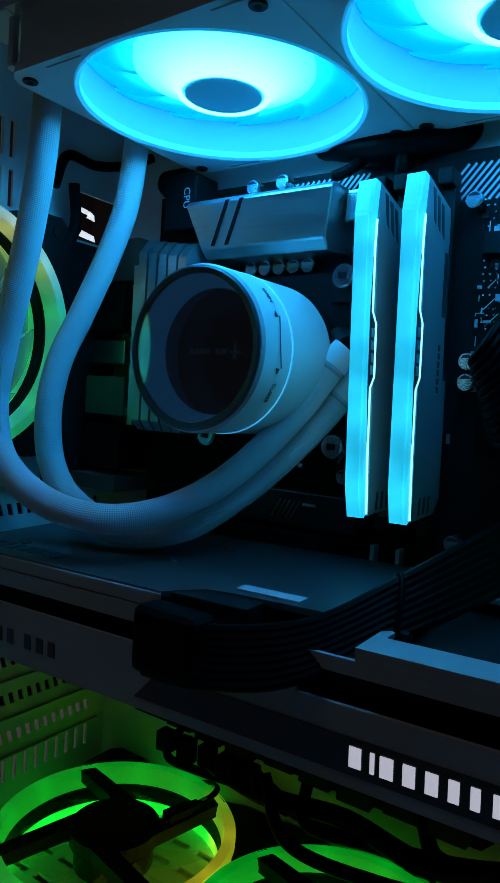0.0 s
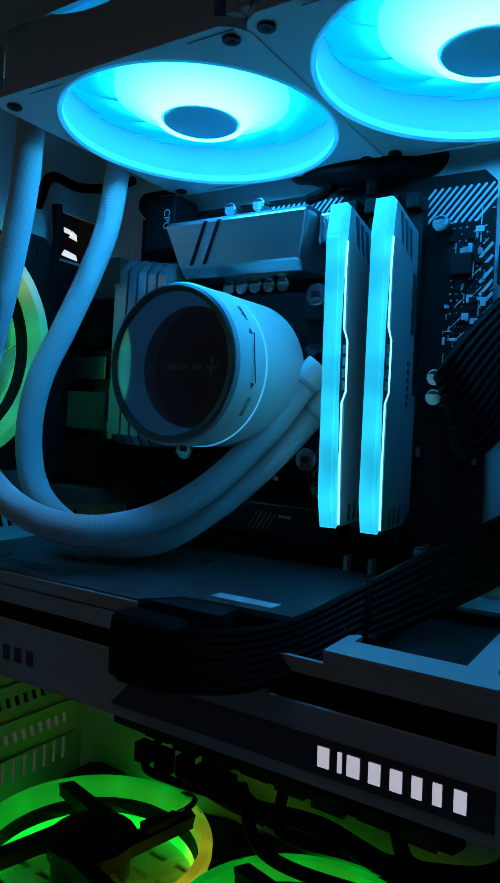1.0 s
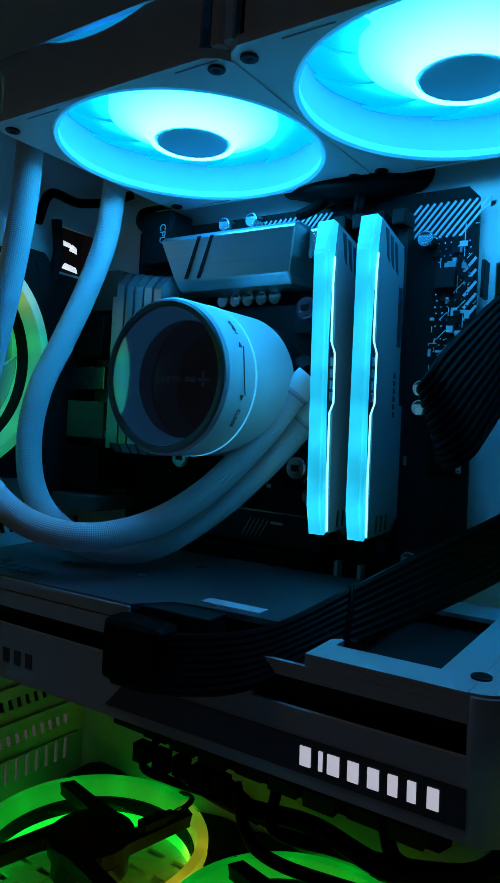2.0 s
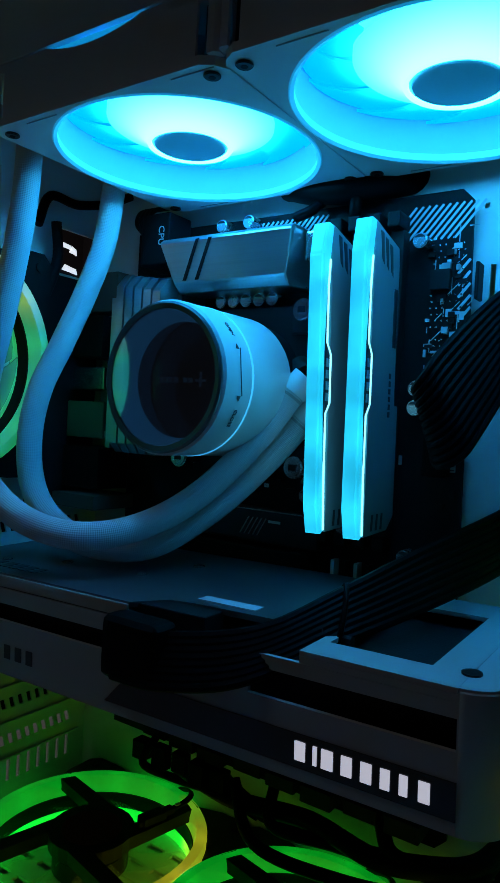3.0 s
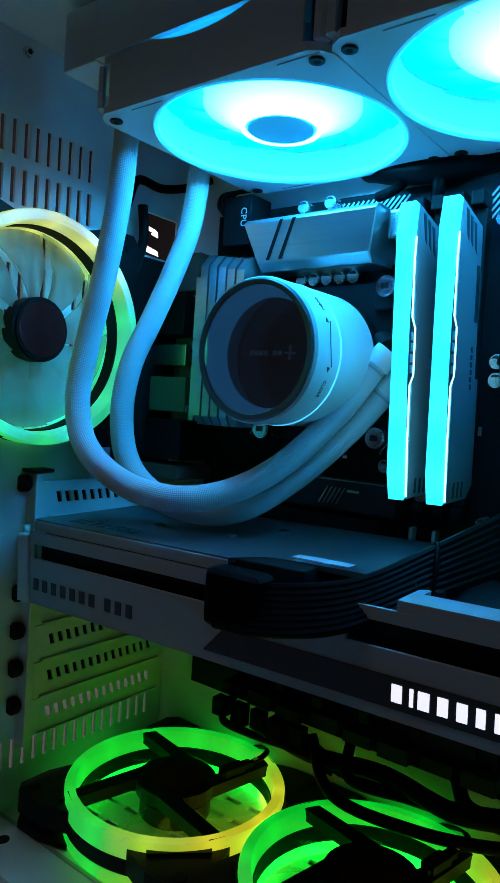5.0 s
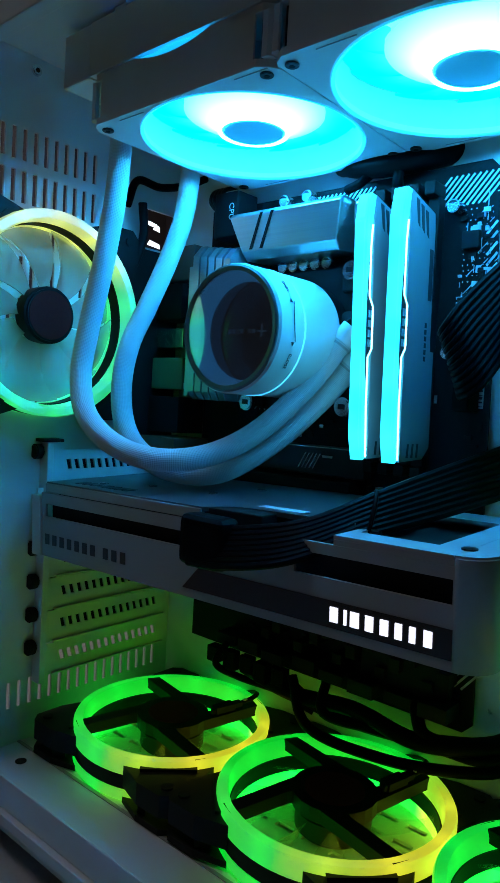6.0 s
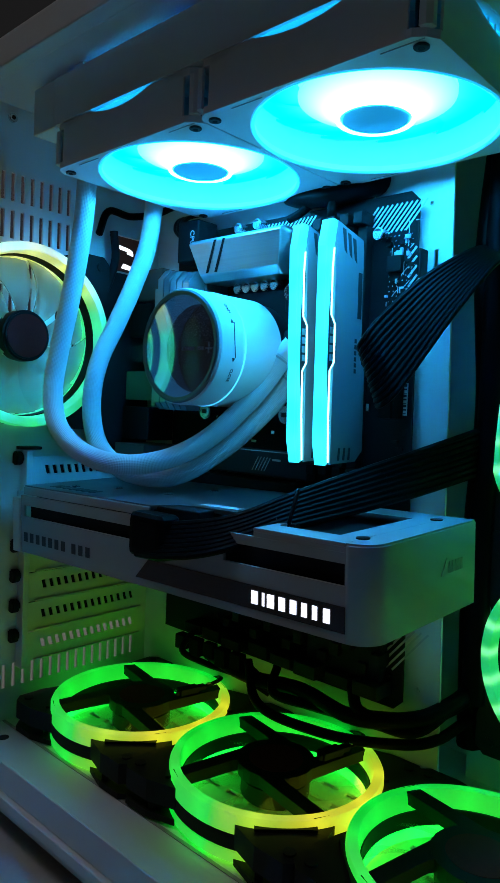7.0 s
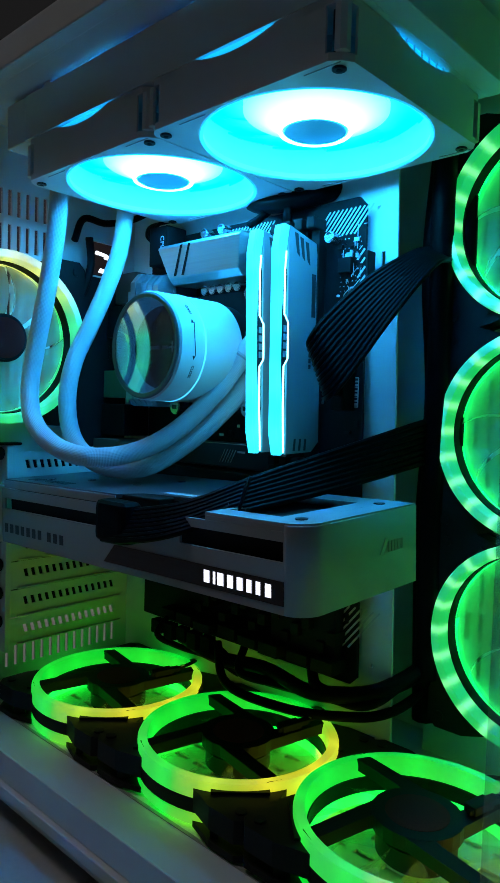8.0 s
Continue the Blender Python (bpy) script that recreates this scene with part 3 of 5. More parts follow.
        part("motor_sticker", cyl(bmesh.new(), (0, 0, -0.0002), "z", 0.0150, 0.0003, 40), RED, f, "dark red round motor sticker")
    if wires:
        mm = pose(0, 0, 0, 0, 0, 77)
        plug = boxes(((0.020, -0.0175, 0.0), (0.034, -0.0105, 0.0042)), ((0.034, -0.0165, 0.0006), (0.0400, -0.0115, 0.0036)), ((0.0175, -0.0165, 0.0004), (0.0200, -0.0145, 0.0034)), bevel=0.0006)
        bmesh.ops.transform(plug, matrix=mm, verts=plug.verts[:])
        part("plug", plug, BLACK_MATT, f)
        for u in (-0.0010, 0.0010):
            part("fan_wire", sweep(bmesh.new(), [mm @ p for p in spline([(0.040, -0.0140 + u, 0.002), (0.047, -0.0155 + u, 0.0040), (0.0540, -0.0120 + u, 0.0040), (0.0590, -0.0030 + u, 0.001), (0.0620, 0.0120 + u, -0.006), (0.0640, 0.0260 + u, -0.014)], 8)], 0.0008, 8), BLACK_MATT, f, smooth=True)
        tag = boxes(((0.0410, -0.0160, 0.0038), (0.0440, -0.0142, 0.0044)))
        bmesh.ops.transform(tag, matrix=mm, verts=tag.verts[:])
        part("wire_tag", tag, LABEL, f, "pale wire tag")
    return f


low_fan = ring_fan(pose(0.070, -0.049, 0.0198), RING_MIX, LINER_MIX, "black fan with green and yellow light ring on the floor", "floor fans", True, True)
copy_thing(low_fan, pose(0.187, -0.049, 0.0210))
copy_thing(low_fan, pose(0.304, -0.049, 0.0222, 0, 0, 0))
ring_fan(pose(0.0195, -0.1067, 0.2528, 0, 90, 0), RING_REAR, RING_REAR, "black exhaust fan with green and yellow ring on rear wall", "rear fan", False, blades=BLADE_MILKY)
side_fan = ring_fan(pose(0.3195, 0.0330, 0.3193, 90, 0, 0), RING_GREEN, LINER_GREEN, "black case fan with glowing green ring on the side panel", "side fans", False, blades=BLADE_MILKY)
copy_thing(side_fan, pose(0.3198, 0.0330, 0.2000, 90, 0, 0))
copy_thing(side_fan, pose(0.3215, 0.0330, 0.0825, 90, 0, 0))


# ---------------------------------------------------------------- radiator and its fans
def cooler_fan(m):
    """A white 120 mm fan that shines through its blades; local z = 0 is its lower face, the radiator is at +25 mm."""
    f = thing("radiator_fan", "white radiator fan glowing cyan, screwed under the radiator", "radiator fan", "radiator fans", m=m)
    # lower flange: outline round a circular mouth
    bm = bmesh.new()
    seg = 96
    oc = []
    for i in range(seg):
        a = 2 * math.pi * i / seg
        c, s = math.cos(a), math.sin(a)
        d = min(0.0597 / max(abs(c), abs(s)), 0.0800 / (abs(c) + abs(s)) * 1.42)
        oc.append((max(d, 0.0590) * c, max(d, 0.0590) * s))
    o0 = [bm.verts.new((x, y, 0.0)) for x, y in oc]
    o1 = [bm.verts.new((x, y, 0.0032)) for x, y in oc]
    i0 = [bm.verts.new((0.0576 * math.cos(2 * math.pi * i / seg), 0.0576 * math.sin(2 * math.pi * i / seg), 0.0)) for i in range(seg)]
    i1 = [bm.verts.new((0.0576 * math.cos(2 * math.pi * i / seg), 0.0576 * math.sin(2 * math.pi * i / seg), 0.0032)) for i in range(seg)]
    for i in range(seg):
        j = (i + 1) % seg
        for a, b in ((o0, o1), (o1, i1), (i1, i0), (i0, o0)):
            bm.faces.new((a[i], a[j], b[j], b[i]))
    part("flange", bm, WHITE_PLASTIC, f)
    part("mouth_rim", lathe(bmesh.new(), [(0.0560, 0.0002), (0.0575, -0.0006), (0.0580, 0.0), (0.0575, 0.0030), (0.0562, 0.0030)], seg=96), RIM_GLOW, f, "softly lit rim", True)
    part("duct", lathe(bmesh.new(), [(0.0562, 0.0030), (0.0572, 0.0030), (0.0572, 0.0236), (0.0562, 0.0236)], seg=96), DUCT, f, smooth=True)
    for k in range(4):
        pts = [(-0.0503, 0.0033), (0.0503, 0.0033), (0.0503, 0.0249)]
        pts += [(0.025 - 0.0025 * i, 0.0249 - 0.0036 * (1 - ((0.025 - 0.0025 * i) / 0.025) ** 2)) for i in range(21)]
        pts += [(-0.0503, 0.0249)]
        part("side_wall", prism(bmesh.new(), pts, "y", -0.0593, -0.0581, pose(0, 0, 0, 0, 0, 90 * k)), WHITE_PLASTIC, f)
        part("light_gap", prism(bmesh.new(), [(-0.026, 0.0205), (0.026, 0.0205), (0.026, 0.0249), (-0.026, 0.0249)], "y", -0.0578, -0.0574, pose(0, 0, 0, 0, 0, 90 * k)), RIM_GLOW, f, "lit ring seen through the notch")
    for k in range(7):
        part("notch_rung", boxes(((0.0585, -0.0210 + 0.0066 * k, 0.0208), (0.0592, -0.0204 + 0.0066 * k, 0.0248))), WHITE_PLASTIC, f)
    for sx, sy in ((1, 1), (-1, 1), (-1, -1), (1, -1)):
        part("corner_post", prism(bmesh.new(), [(sx * u, sy * v) for u, v in ((0.0548, 0.0593), (0.0575, 0.0593), (0.0593, 0.0575), (0.0593, 0.0548), (0.0578, 0.0548), (0.0548, 0.0578))], "z", 0.0033, 0.0215), WHITE_PLASTIC, f)
        part("top_ear", prism(bmesh.new(), corner_outline(sx, sy, 0.0574, 0.0593), "z", 0.0216, 0.0249), WHITE_PLASTIC, f)
        part("long_screw", cyl(bmesh.new(), (sx * 0.0528, sy * 0.0528, 0.0033), "z", 0.0031, 0.0182, 12), DARK_STEEL, f, smooth=True)
        part("screw_head", cyl(bmesh.new(), (sx * 0.0525, sy * 0.0525, -0.0010), "z", 0.0030, 0.0010, 20, bevel=0.0003), DARK_STEEL, f, smooth=True)
        part("screw_socket", cyl(bmesh.new(), (sx * 0.0525, sy * 0.0525, -0.0012), "z", 0.0013, 0.0006, 6), BLACK_MATT, f)
        part("ear_line", prism(bmesh.new(), [(0.0, -0.0002), (0.018, -0.0002), (0.018, 0.0002), (0.0, 0.0002)], "z", -0.0003, 0.0, Matrix.Translation((sx * 0.0380, sy * 0.0565, 0))), GREY, f)
    # Weak blue emission stands for the lamplight that falls on the cap.
    part("hub", lathe(bmesh.new(), [(0.0, 0.0040), (0.0150, 0.0040), (0.0166, 0.0050), (0.0166, 0.0212), (0.0, 0.0212)], closed=False), shader("hub_painted_blue_glow", (0.30, 0.42, 0.50), 0.35, bump=0, emit=(0.0, 0.26, 0.62), power=0.5), f, "hub cap with dim blue light painted in as glow", True)
    part("hub_light", lathe(bmesh.new(), [(0.0169, 0.0040), (0.0184, 0.0040), (0.0200, 0.0068), (0.0240, 0.0096), (0.0300, 0.0122), (0.0365, 0.0140), (0.0365, 0.0212), (0.0169, 0.0212)], seg=64), HUB_GLOW, f, "white-cyan lamp collar with its outward glow painted in", True)
    # Added glowing disc that fills the dark gaps between the blades.
    part("gap_glow_disc", ring(bmesh.new(), 0.0368, 0.0556, 0.0206, 0.0212, seg=64), TOP_GLOW, f, "added glowing disc filling the gaps behind the blades", True)
    for i in range(11):
        part("blade", blade(bmesh.new(), 0.0368, 0.0558, i * 2 * math.pi / 11, radians(44), radians(12), 0.0190, 0.0150), TOP_GLOW, f, "cyan blade with the hub's light painted in as glow", True)
    return f


top_fan = cooler_fan(pose(0.1205, -0.0615, 0.3435))
copy_thing(top_fan, pose(0.2385, -0.0615, 0.3440))

rad = thing("radiator", "white liquid cooling radiator hanging under the case top", "radiator")
part("core_frame", plate(bmesh.new(), "z", 0.3692, 0.3955, 0.0600, 0.3000, -0.1210, -0.0020, [(0.0650, -0.1150, 0.1770, -0.0080), (0.1820, -0.1150, 0.2950, -0.0080)]), WHITE, rad)
bm = bmesh.new()
for i in range(60):
    box(bm, (0.0652 + 0.0038 * i, -0.1148, 0.3710), (0.0656 + 0.0038 * i, -0.0082, 0.3940))
tagged(part("radiator_core", bm, ALU_DARK, rad), kind="stuff")
part("end_tank", boxes(((0.0370, -0.1210, 0.3685), (0.0598, -0.0020, 0.3955)), bevel=0.0012), WHITE, rad)
part("end_tank", boxes(((0.3002, -0.1210, 0.3685), (0.3120, -0.0020, 0.3955)), bevel=0.0012), WHITE, rad)
for x, y in ((0.0460, -0.0880), (0.0462, -0.0330)):
    part("hose_port", cyl(bmesh.new(), (x, y, 0.3560), "z", 0.0080, 0.0127, 24, bevel=0.0006), BLACK, rad, smooth=True)
for sx in (0.075, 0.285):
    part("hanger", boxes(((sx, -0.118, 0.3957), (sx + 0.008, -0.110, TOP - 0.0002))), WHITE, rad)


# ---------------------------------------------------------------- pump and hoses
pump = thing("pump_block", "white round liquid cooler pump with a smoked glass face", "cooler pump")
PC = (0.1237, 0.2457)
PUMP_AT = (PC[0], -0.0765, PC[1])
part("body", lathe(bmesh.new(), [(0.0292, 0.0145), (0.0292, 0.0012), (0.0318, 0.0012), (0.0331, 0.0024), (0.0334, 0.0520), (0.0322, 0.0535), (0.0292, 0.0535)], PUMP_AT, "y", 96), WHITE_PLASTIC, pump, smooth=True)
part("base", lathe(bmesh.new(), [(0.0, 0.0536), (0.0318, 0.0536), (0.0318, 0.0645), (0.0, 0.0645)], PUMP_AT, "y", 64, closed=False), BLACK, pump, "black pump base", True)
part("bezel", lathe(bmesh.new(), [(0.0290, 0.0011), (0.0290, 0.0), (0.0312, -0.0004), (0.0322, 0.0004), (0.0322, 0.0011)], PUMP_AT, "y", 96), shader("grey_bezel", (0.16, 0.16, 0.16), 0.3, 0.6, bump=0), pump, "dark grey metal bezel", True)
part("face_glass", cyl(bmesh.new(), (PC[0], -0.0761, PC[1]), "y", 0.0289, 0.0006, 64), MIRROR_GLASS, pump, "smoked half-mirror glass")
part("inner_face", cyl(bmesh.new(), (PC[0], -0.0627, PC[1]), "y", 0.0291, 0.0020, 64), shader("dark_mirror", (0.16, 0.16, 0.18), 0.08, 0.85, grain=0.05, bump=0), pump, "dark mirror face")
part("inner_rim", lathe(bmesh.new(), [(0.0255, 0.0136), (0.0290, 0.0020), (0.0291, 0.0137)], PUMP_AT, "y", 96), shader("lit_inner_rim", (0.7, 0.75, 0.8), 0.4, bump=0, emit=(0.02, 0.22, 0.55), power=0.35), pump, "softly lit blue inner rim", True)
part("light_line", lathe(bmesh.new(), [(0.0330, 0.0206), (0.03345, 0.0206), (0.03345, 0.0214), (0.0330, 0.0214)], PUMP_AT, "y", 96), PUMP_LINE, pump, "thin lit line")
for k, (u, w, h) in enumerate(((-0.0120, 0.0022, 0.0026), (-0.0092, 0.0022, 0.0022), (-0.0064, 0.0022, 0.0022), (-0.0036, 0.0022, 0.0022), (0.0016, 0.0022, 0.0022), (0.0044, 0.0022, 0.0022))):
    part("logo_bar", boxes(((PC[0] + u, -0.0631, PC[1] - h / 2), (PC[0] + u + w, -0.0628, PC[1] + h / 2))), PALE_INK, pump, "pale logo bar")
part("logo_mark", boxes(((PC[0] + 0.0105, -0.0631, PC[1] - 0.0030), (PC[0] + 0.0115, -0.0628, PC[1] + 0.0035)), ((PC[0] + 0.0082, -0.0631, PC[1] - 0.0006), (PC[0] + 0.0140, -0.0628, PC[1] + 0.0004))), PALE_INK, pump, "pale cross-shaped logo")


def on_pump(turn, depth):
    """A place on the round side of the pump: turn in degrees from +x towards up."""
    return Matrix.Translation(PUMP_AT) @ Matrix.Rotation(-radians(turn), 4, "Y") @ Matrix.Translation((0.0334, depth, 0))


part("arrow", boxes(((0, -0.00025, -0.010), (0.0002, 0.00025, 0.010))), INK, pump).matrix_basis = on_pump(6, 0.0118)
for s in (1, -1):
    part("arrow_head", prism(bmesh.new(), [(0.0, 0.0022), (-0.0011, 0.0), (0.0011, 0.0)], "x", 0.0, 0.0003), INK, pump).matrix_basis = on_pump(6 + s * 17, 0.0118) @ pose(0, 0, 0, 0 if s > 0 else 180, 0, 0)
for words, a in (("OPEN", 40), ("CLOSE", -28)):
    lettering("print", words, 0.0028, on_pump(a, 0.0118) @ Matrix(((0, 0, 1, 0), (0, 1, 0, 0), (-1, 0, 0, 0), (0, 0, 0, 1))), INK, pump)
part("mount_plate", prism(bmesh.new(), [(PC[0] + x, PC[1] + z) for x, z in ((-0.040, -0.030), (-0.030, -0.040), (0.030, -0.040), (0.040, -0.030), (0.040, 0.030), (0.030, 0.040), (-0.030, 0.040), (-0.040, 0.030))], "y", -0.0115, -0.0085), BLACK, pump)
for sx, sz in ((1, 1), (-1, 1), (-1, -1), (1, -1)):
    part("mount_arm", boxes(((PC[0] + sx * 0.026, -0.0150, PC[1] + sz * 0.026), (PC[0] + sx * 0.039, -0.0116, PC[1] + sz * 0.039)), bevel=0.001), BLACK, pump)
    part("mount_nut", cyl(bmesh.new(), (PC[0] + sx * 0.0345, -0.0210, PC[1] + sz * 0.0365), "y", 0.0052, 0.0058, 24, bevel=0.0008), STEEL, pump, "steel thumb nut", True)
    part("nut_slot", boxes(((PC[0] + sx * 0.0345 - 0.0020, -0.0213, PC[1] + sz * 0.0365 - 0.0014), (PC[0] + sx * 0.0345 + 0.0020, -0.0209, PC[1] + sz * 0.0365 + 0.0014))), DARK_STEEL, pump)

HOSE_A = [(0.0460, -0.0880, 0.3600), (0.0460, -0.0895, 0.3300), (0.0450, -0.0920, 0.3050), (0.0420, -0.0955, 0.2745), (0.0370, -0.0985, 0.2450), (0.0372, -0.1025, 0.2180), (0.0500, -0.1060, 0.1960), (0.0740, -0.1035, 0.1815), (0.0980, -0.0930, 0.1765), (0.1135, -0.0705, 0.1810), (0.1285, -0.0495, 0.1960), (0.1455, -0.0325, 0.2215), (0.1570, -0.0225, 0.2435), (0.1620, -0.0190, 0.2510)]
HOSE_B = [(0.0462, -0.0330, 0.3600), (0.0480, -0.0400, 0.3210), (0.0450, -0.0480, 0.2930), (0.0410, -0.0590, 0.2640), (0.0380, -0.0690, 0.2400), (0.0390, -0.0748, 0.2160), (0.0450, -0.0765, 0.1930), (0.0600, -0.0770, 0.1780), (0.0840, -0.0740, 0.1690), (0.1080, -0.0600, 0.1700), (0.1270, -0.0400, 0.1870), (0.1450, -0.0230, 0.2110), (0.1580, -0.0150, 0.2300), (0.1640, -0.0120, 0.2380)]
for pts in (HOSE_A, HOSE_B):
    h = thing("cooling_hose", "white sleeved cooling hose curving from the radiator to the pump", "cooling hose", "cooling hoses")
    line = dense(pts, 0.0012)
    part("sleeve", sweep(bmesh.new(), line, 0.0061, 20), TUBE, h, smooth=True)
    end = line[-9:]
    part("collar_joint", sweep(bmesh.new(), line[-11:-9], 0.0066, 24), GREY, h)
    part("end_collar", sweep(bmesh.new(), end, 0.0068, 24), WHITE_PLASTIC, h, "smooth white end collar", True)
for at, to in (((0.1620, -0.0190, 0.2510), (0.1540, -0.0120, 0.2560)), ((0.1640, -0.0120, 0.2380), (0.1540, -0.0110, 0.2440))):
    fit_ = part("elbow_fitting", sweep(bmesh.new(), [Vector(at), (Vector(at) + Vector(to)) / 2, Vector(to)], 0.0062, 20), BLACK, pump, smooth=True)

# ---------------------------------------------------------------- motherboard
BOARD = 0.0040
mb = thing("motherboard", "black motherboard with silver diagonal stripes on the tray", "motherboard")
ml, mr, mz0, mz1, cr = 0.030, 0.2285, 0.0460, 0.3360, 0.005
part("board", prism(bmesh.new(), [(ml, mz0), (mr + 0.004 - cr, mz0), (mr + 0.004, mz0 + cr), (mr - 0.002, mz1 - cr), (mr - 0.002 - cr, mz1), (ml, mz1)], "y", BOARD, BOARD + 0.0018), PCB, mb)


def stripes(x0, z0, n, pitch, length, width, lean=1.0, tilt=50):
    for k in range(n):
        b = prism(bmesh.new(), [(0, -width / 2), (length, -width / 2), (length, width / 2), (0, width / 2)], "y", BOARD - 0.0003, BOARD - 0.00005, Matrix.Translation((x0 + k * pitch, 0, z0)) @ Matrix.Rotation(-radians(tilt), 4, "Y"))
        part("stripe", b, STRIPE, mb)


stripes(0.1880, 0.3150, 11, 0.0031, 0.0200, 0.0010)
stripes(0.0980, 0.3190, 17, 0.0029, 0.0180, 0.0010)
stripes(0.1480, 0.2970, 4, 0.0040, 0.0150, 0.0010)
stripes(0.0640, 0.2050, 8, 0.0040, 0.0170, 0.0008)
stripes(0.1460, 0.2020, 7, 0.0040, 0.0160, 0.0008)
for k in range(7):
    stripes(0.2215 + 0.0003 * k, 0.2990 - 0.0052 * k, 1, 0.004, 0.0080, 0.0012)
stripes(0.1560, 0.0800, 8, 0.0042, 0.0300, 0.0011)
stripes(0.1960, 0.0680, 8, 0.0042, 0.0330, 0.0011)


def capacitor(x, z, r=0.0034, h=0.0090):
    c = part("capacitor", cyl(bmesh.new(), (x, BOARD - h, z), "y", r, h, 24, bevel=0.0005), STEEL, mb, "silver round capacitor", True)
    part("cap_mark", prism(bmesh.new(), [(r * 0.8 * math.cos(a), r * 0.8 * math.sin(a)) for a in [radians(30 + 12 * k) for k in range(11)]], "y", BOARD - h - 0.0002, BOARD - h, Matrix.Translation((x, 0, z))), INK, c)


for x, z in ((0.0970, 0.3315), (0.1140, 0.3320), (0.0990, 0.2915), (0.1070, 0.2915), (0.1150, 0.2915), (0.1230, 0.2915), (0.1310, 0.2915), (0.2065, 0.3130), (0.2085, 0.2480), (0.2085, 0.2395), (0.1640, 0.2050), (0.1565, 0.1950), (0.1680, 0.1960), (0.1770, 0.1830), (0.2080, 0.1730)):
    capacitor(x, z)
for i in range(6):
    part("choke", boxes(((0.0900 + 0.0098 * i, -0.0035, 0.2960 - 0.0005), (0.0982 + 0.0098 * i, BOARD, 0.3050)), bevel=0.0008), BLACK_MATT, mb)
rng = random.Random(7)
for k in range(46):
    x, z = rng.uniform(0.2065, 0.2240), rng.uniform(0.235, 0.311)
    w, h, d = rng.uniform(0.0010, 0.0040), rng.uniform(0.0010, 0.0036), rng.uniform(0.0006, 0.0020)
    part("chip", boxes(((x, BOARD - d, z), (x + w, BOARD, z + h))), rng.choice((BLACK, STRIPE, BLACK, STEEL, PALE_INK)), mb)
for k in range(70):
    x, z = rng.uniform(0.060, 0.225), rng.choice((rng.uniform(0.056, 0.125), rng.uniform(0.190, 0.215)))
    w, h, d = rng.uniform(0.0012, 0.0050), rng.uniform(0.0012, 0.0045), rng.uniform(0.0006, 0.0026)
    part("chip", boxes(((x, BOARD - d, z), (x + w, BOARD, z + h))), rng.choice((BLACK, BLACK_MATT, BLACK, BLACK, BLACK_MATT, STEEL)), mb)
dot = bmesh.new()
cyl(dot, (0, 0, 0), "y", 0.00042, 0.0004, 8)
first = part("solder_dot", dot, STEEL, mb)
first.location = (0.2150, BOARD - 0.0004, 0.2700)
trace = part("trace", boxes(((0, 0, 0), (0.00035, 0.0002, 0.0060))), STRIPE, mb)
trace.location = (0.2110, BOARD - 0.0002, 0.3000)
for i in range(20):
    for j in range(6):
        if rng.random() < 0.72:
            d = new("solder_dot", first.data)
            d.parent, d.location = mb, (0.2100 + 0.0027 * j + 0.0006 * (i % 2), BOARD - 0.0004, 0.2620 + 0.0028 * i)
for i in range(34):
    d = new("trace", trace.data)
    d.parent, d.location = mb, (rng.uniform(0.2070, 0.2265), BOARD - 0.0002, rng.uniform(0.235, 0.322))
    d.rotation_euler = (0, rng.choice((0, 0, 0.785, 1.571)), 0)
    d.scale = (1, 1, rng.uniform(0.4, 1.3))
part("large_chip", boxes(((0.2100, 0.0005, 0.2920), (0.2190, BOARD, 0.3010)), bevel=0.0004), BLACK, mb)
part("header_block", boxes(((0.2225, -0.0030, 0.2600), (0.2275, BOARD, 0.2720)), bevel=0.0005), shader("grey_header", (0.20, 0.25, 0.25), 0.4), mb, "grey cable header")
part("barcode_label", boxes(((0.2210, BOARD - 0.0004, 0.2120), (0.2260, BOARD, 0.2300))), LABEL, mb, "pale barcode label")
for i in range(9):
    part("label_bar", boxes(((0.2215, BOARD - 0.0007, 0.2128 + 0.0019 * i), (0.2255, BOARD - 0.00045, 0.2128 + 0.0019 * i + 0.0004 + 0.0005 * (i % 3)))), INK, mb)
part("rail_mark", boxes(((0.2300, BOARD - 0.004, 0.287), (0.2316, BOARD + 0.004, 0.303)), bevel=0.0006), BLACK, mb, "black side latch")
for z in (0.1590, 0.1180, 0.0900):
    s = part("expansion_slot", boxes(((0.0600, -0.0060, z), (0.1500, BOARD, z + 0.0075)), bevel=0.0008), BLACK, mb, "black expansion slot")
    part("slot_lever", boxes(((0.1502, -0.0080, z - 0.001), (0.1580, BOARD, z + 0.0085)), bevel=0.001), BLACK, s)
m2 = part("drive_heatsink", boxes(((0.0750, -0.0050, 0.1690), (0.1650, BOARD, 0.1860)), bevel=0.0010), shader("dark_heatsink", (0.03, 0.032, 0.035), 0.35, 0.5), mb, "dark flat drive heatsink")
part("heatsink_edge", boxes(((0.0750, -0.0054, 0.1850), (0.1650, -0.0049, 0.1856))), STEEL, m2)
for i in range(5):
    part("heatsink_groove", prism(bmesh.new(), [(0, 0), (0.0008, 0), (0.0058, 0.009), (0.0050, 0.009)], "y", -0.0055, -0.0051, Matrix.Translation((0.120 + 0.0026 * i, 0, 0.1725))), STEEL, m2)
part("heatsink_text", boxes(((0.1370, -0.0054, 0.1795), (0.1440, -0.0051, 0.1808))), PALE_INK, m2)
part("chip_heatsink", boxes(((0.170, -0.0040, 0.060), (0.222, BOARD, 0.110)), bevel=0.0015), BLACK_MATT, mb, "black chipset heatsink")
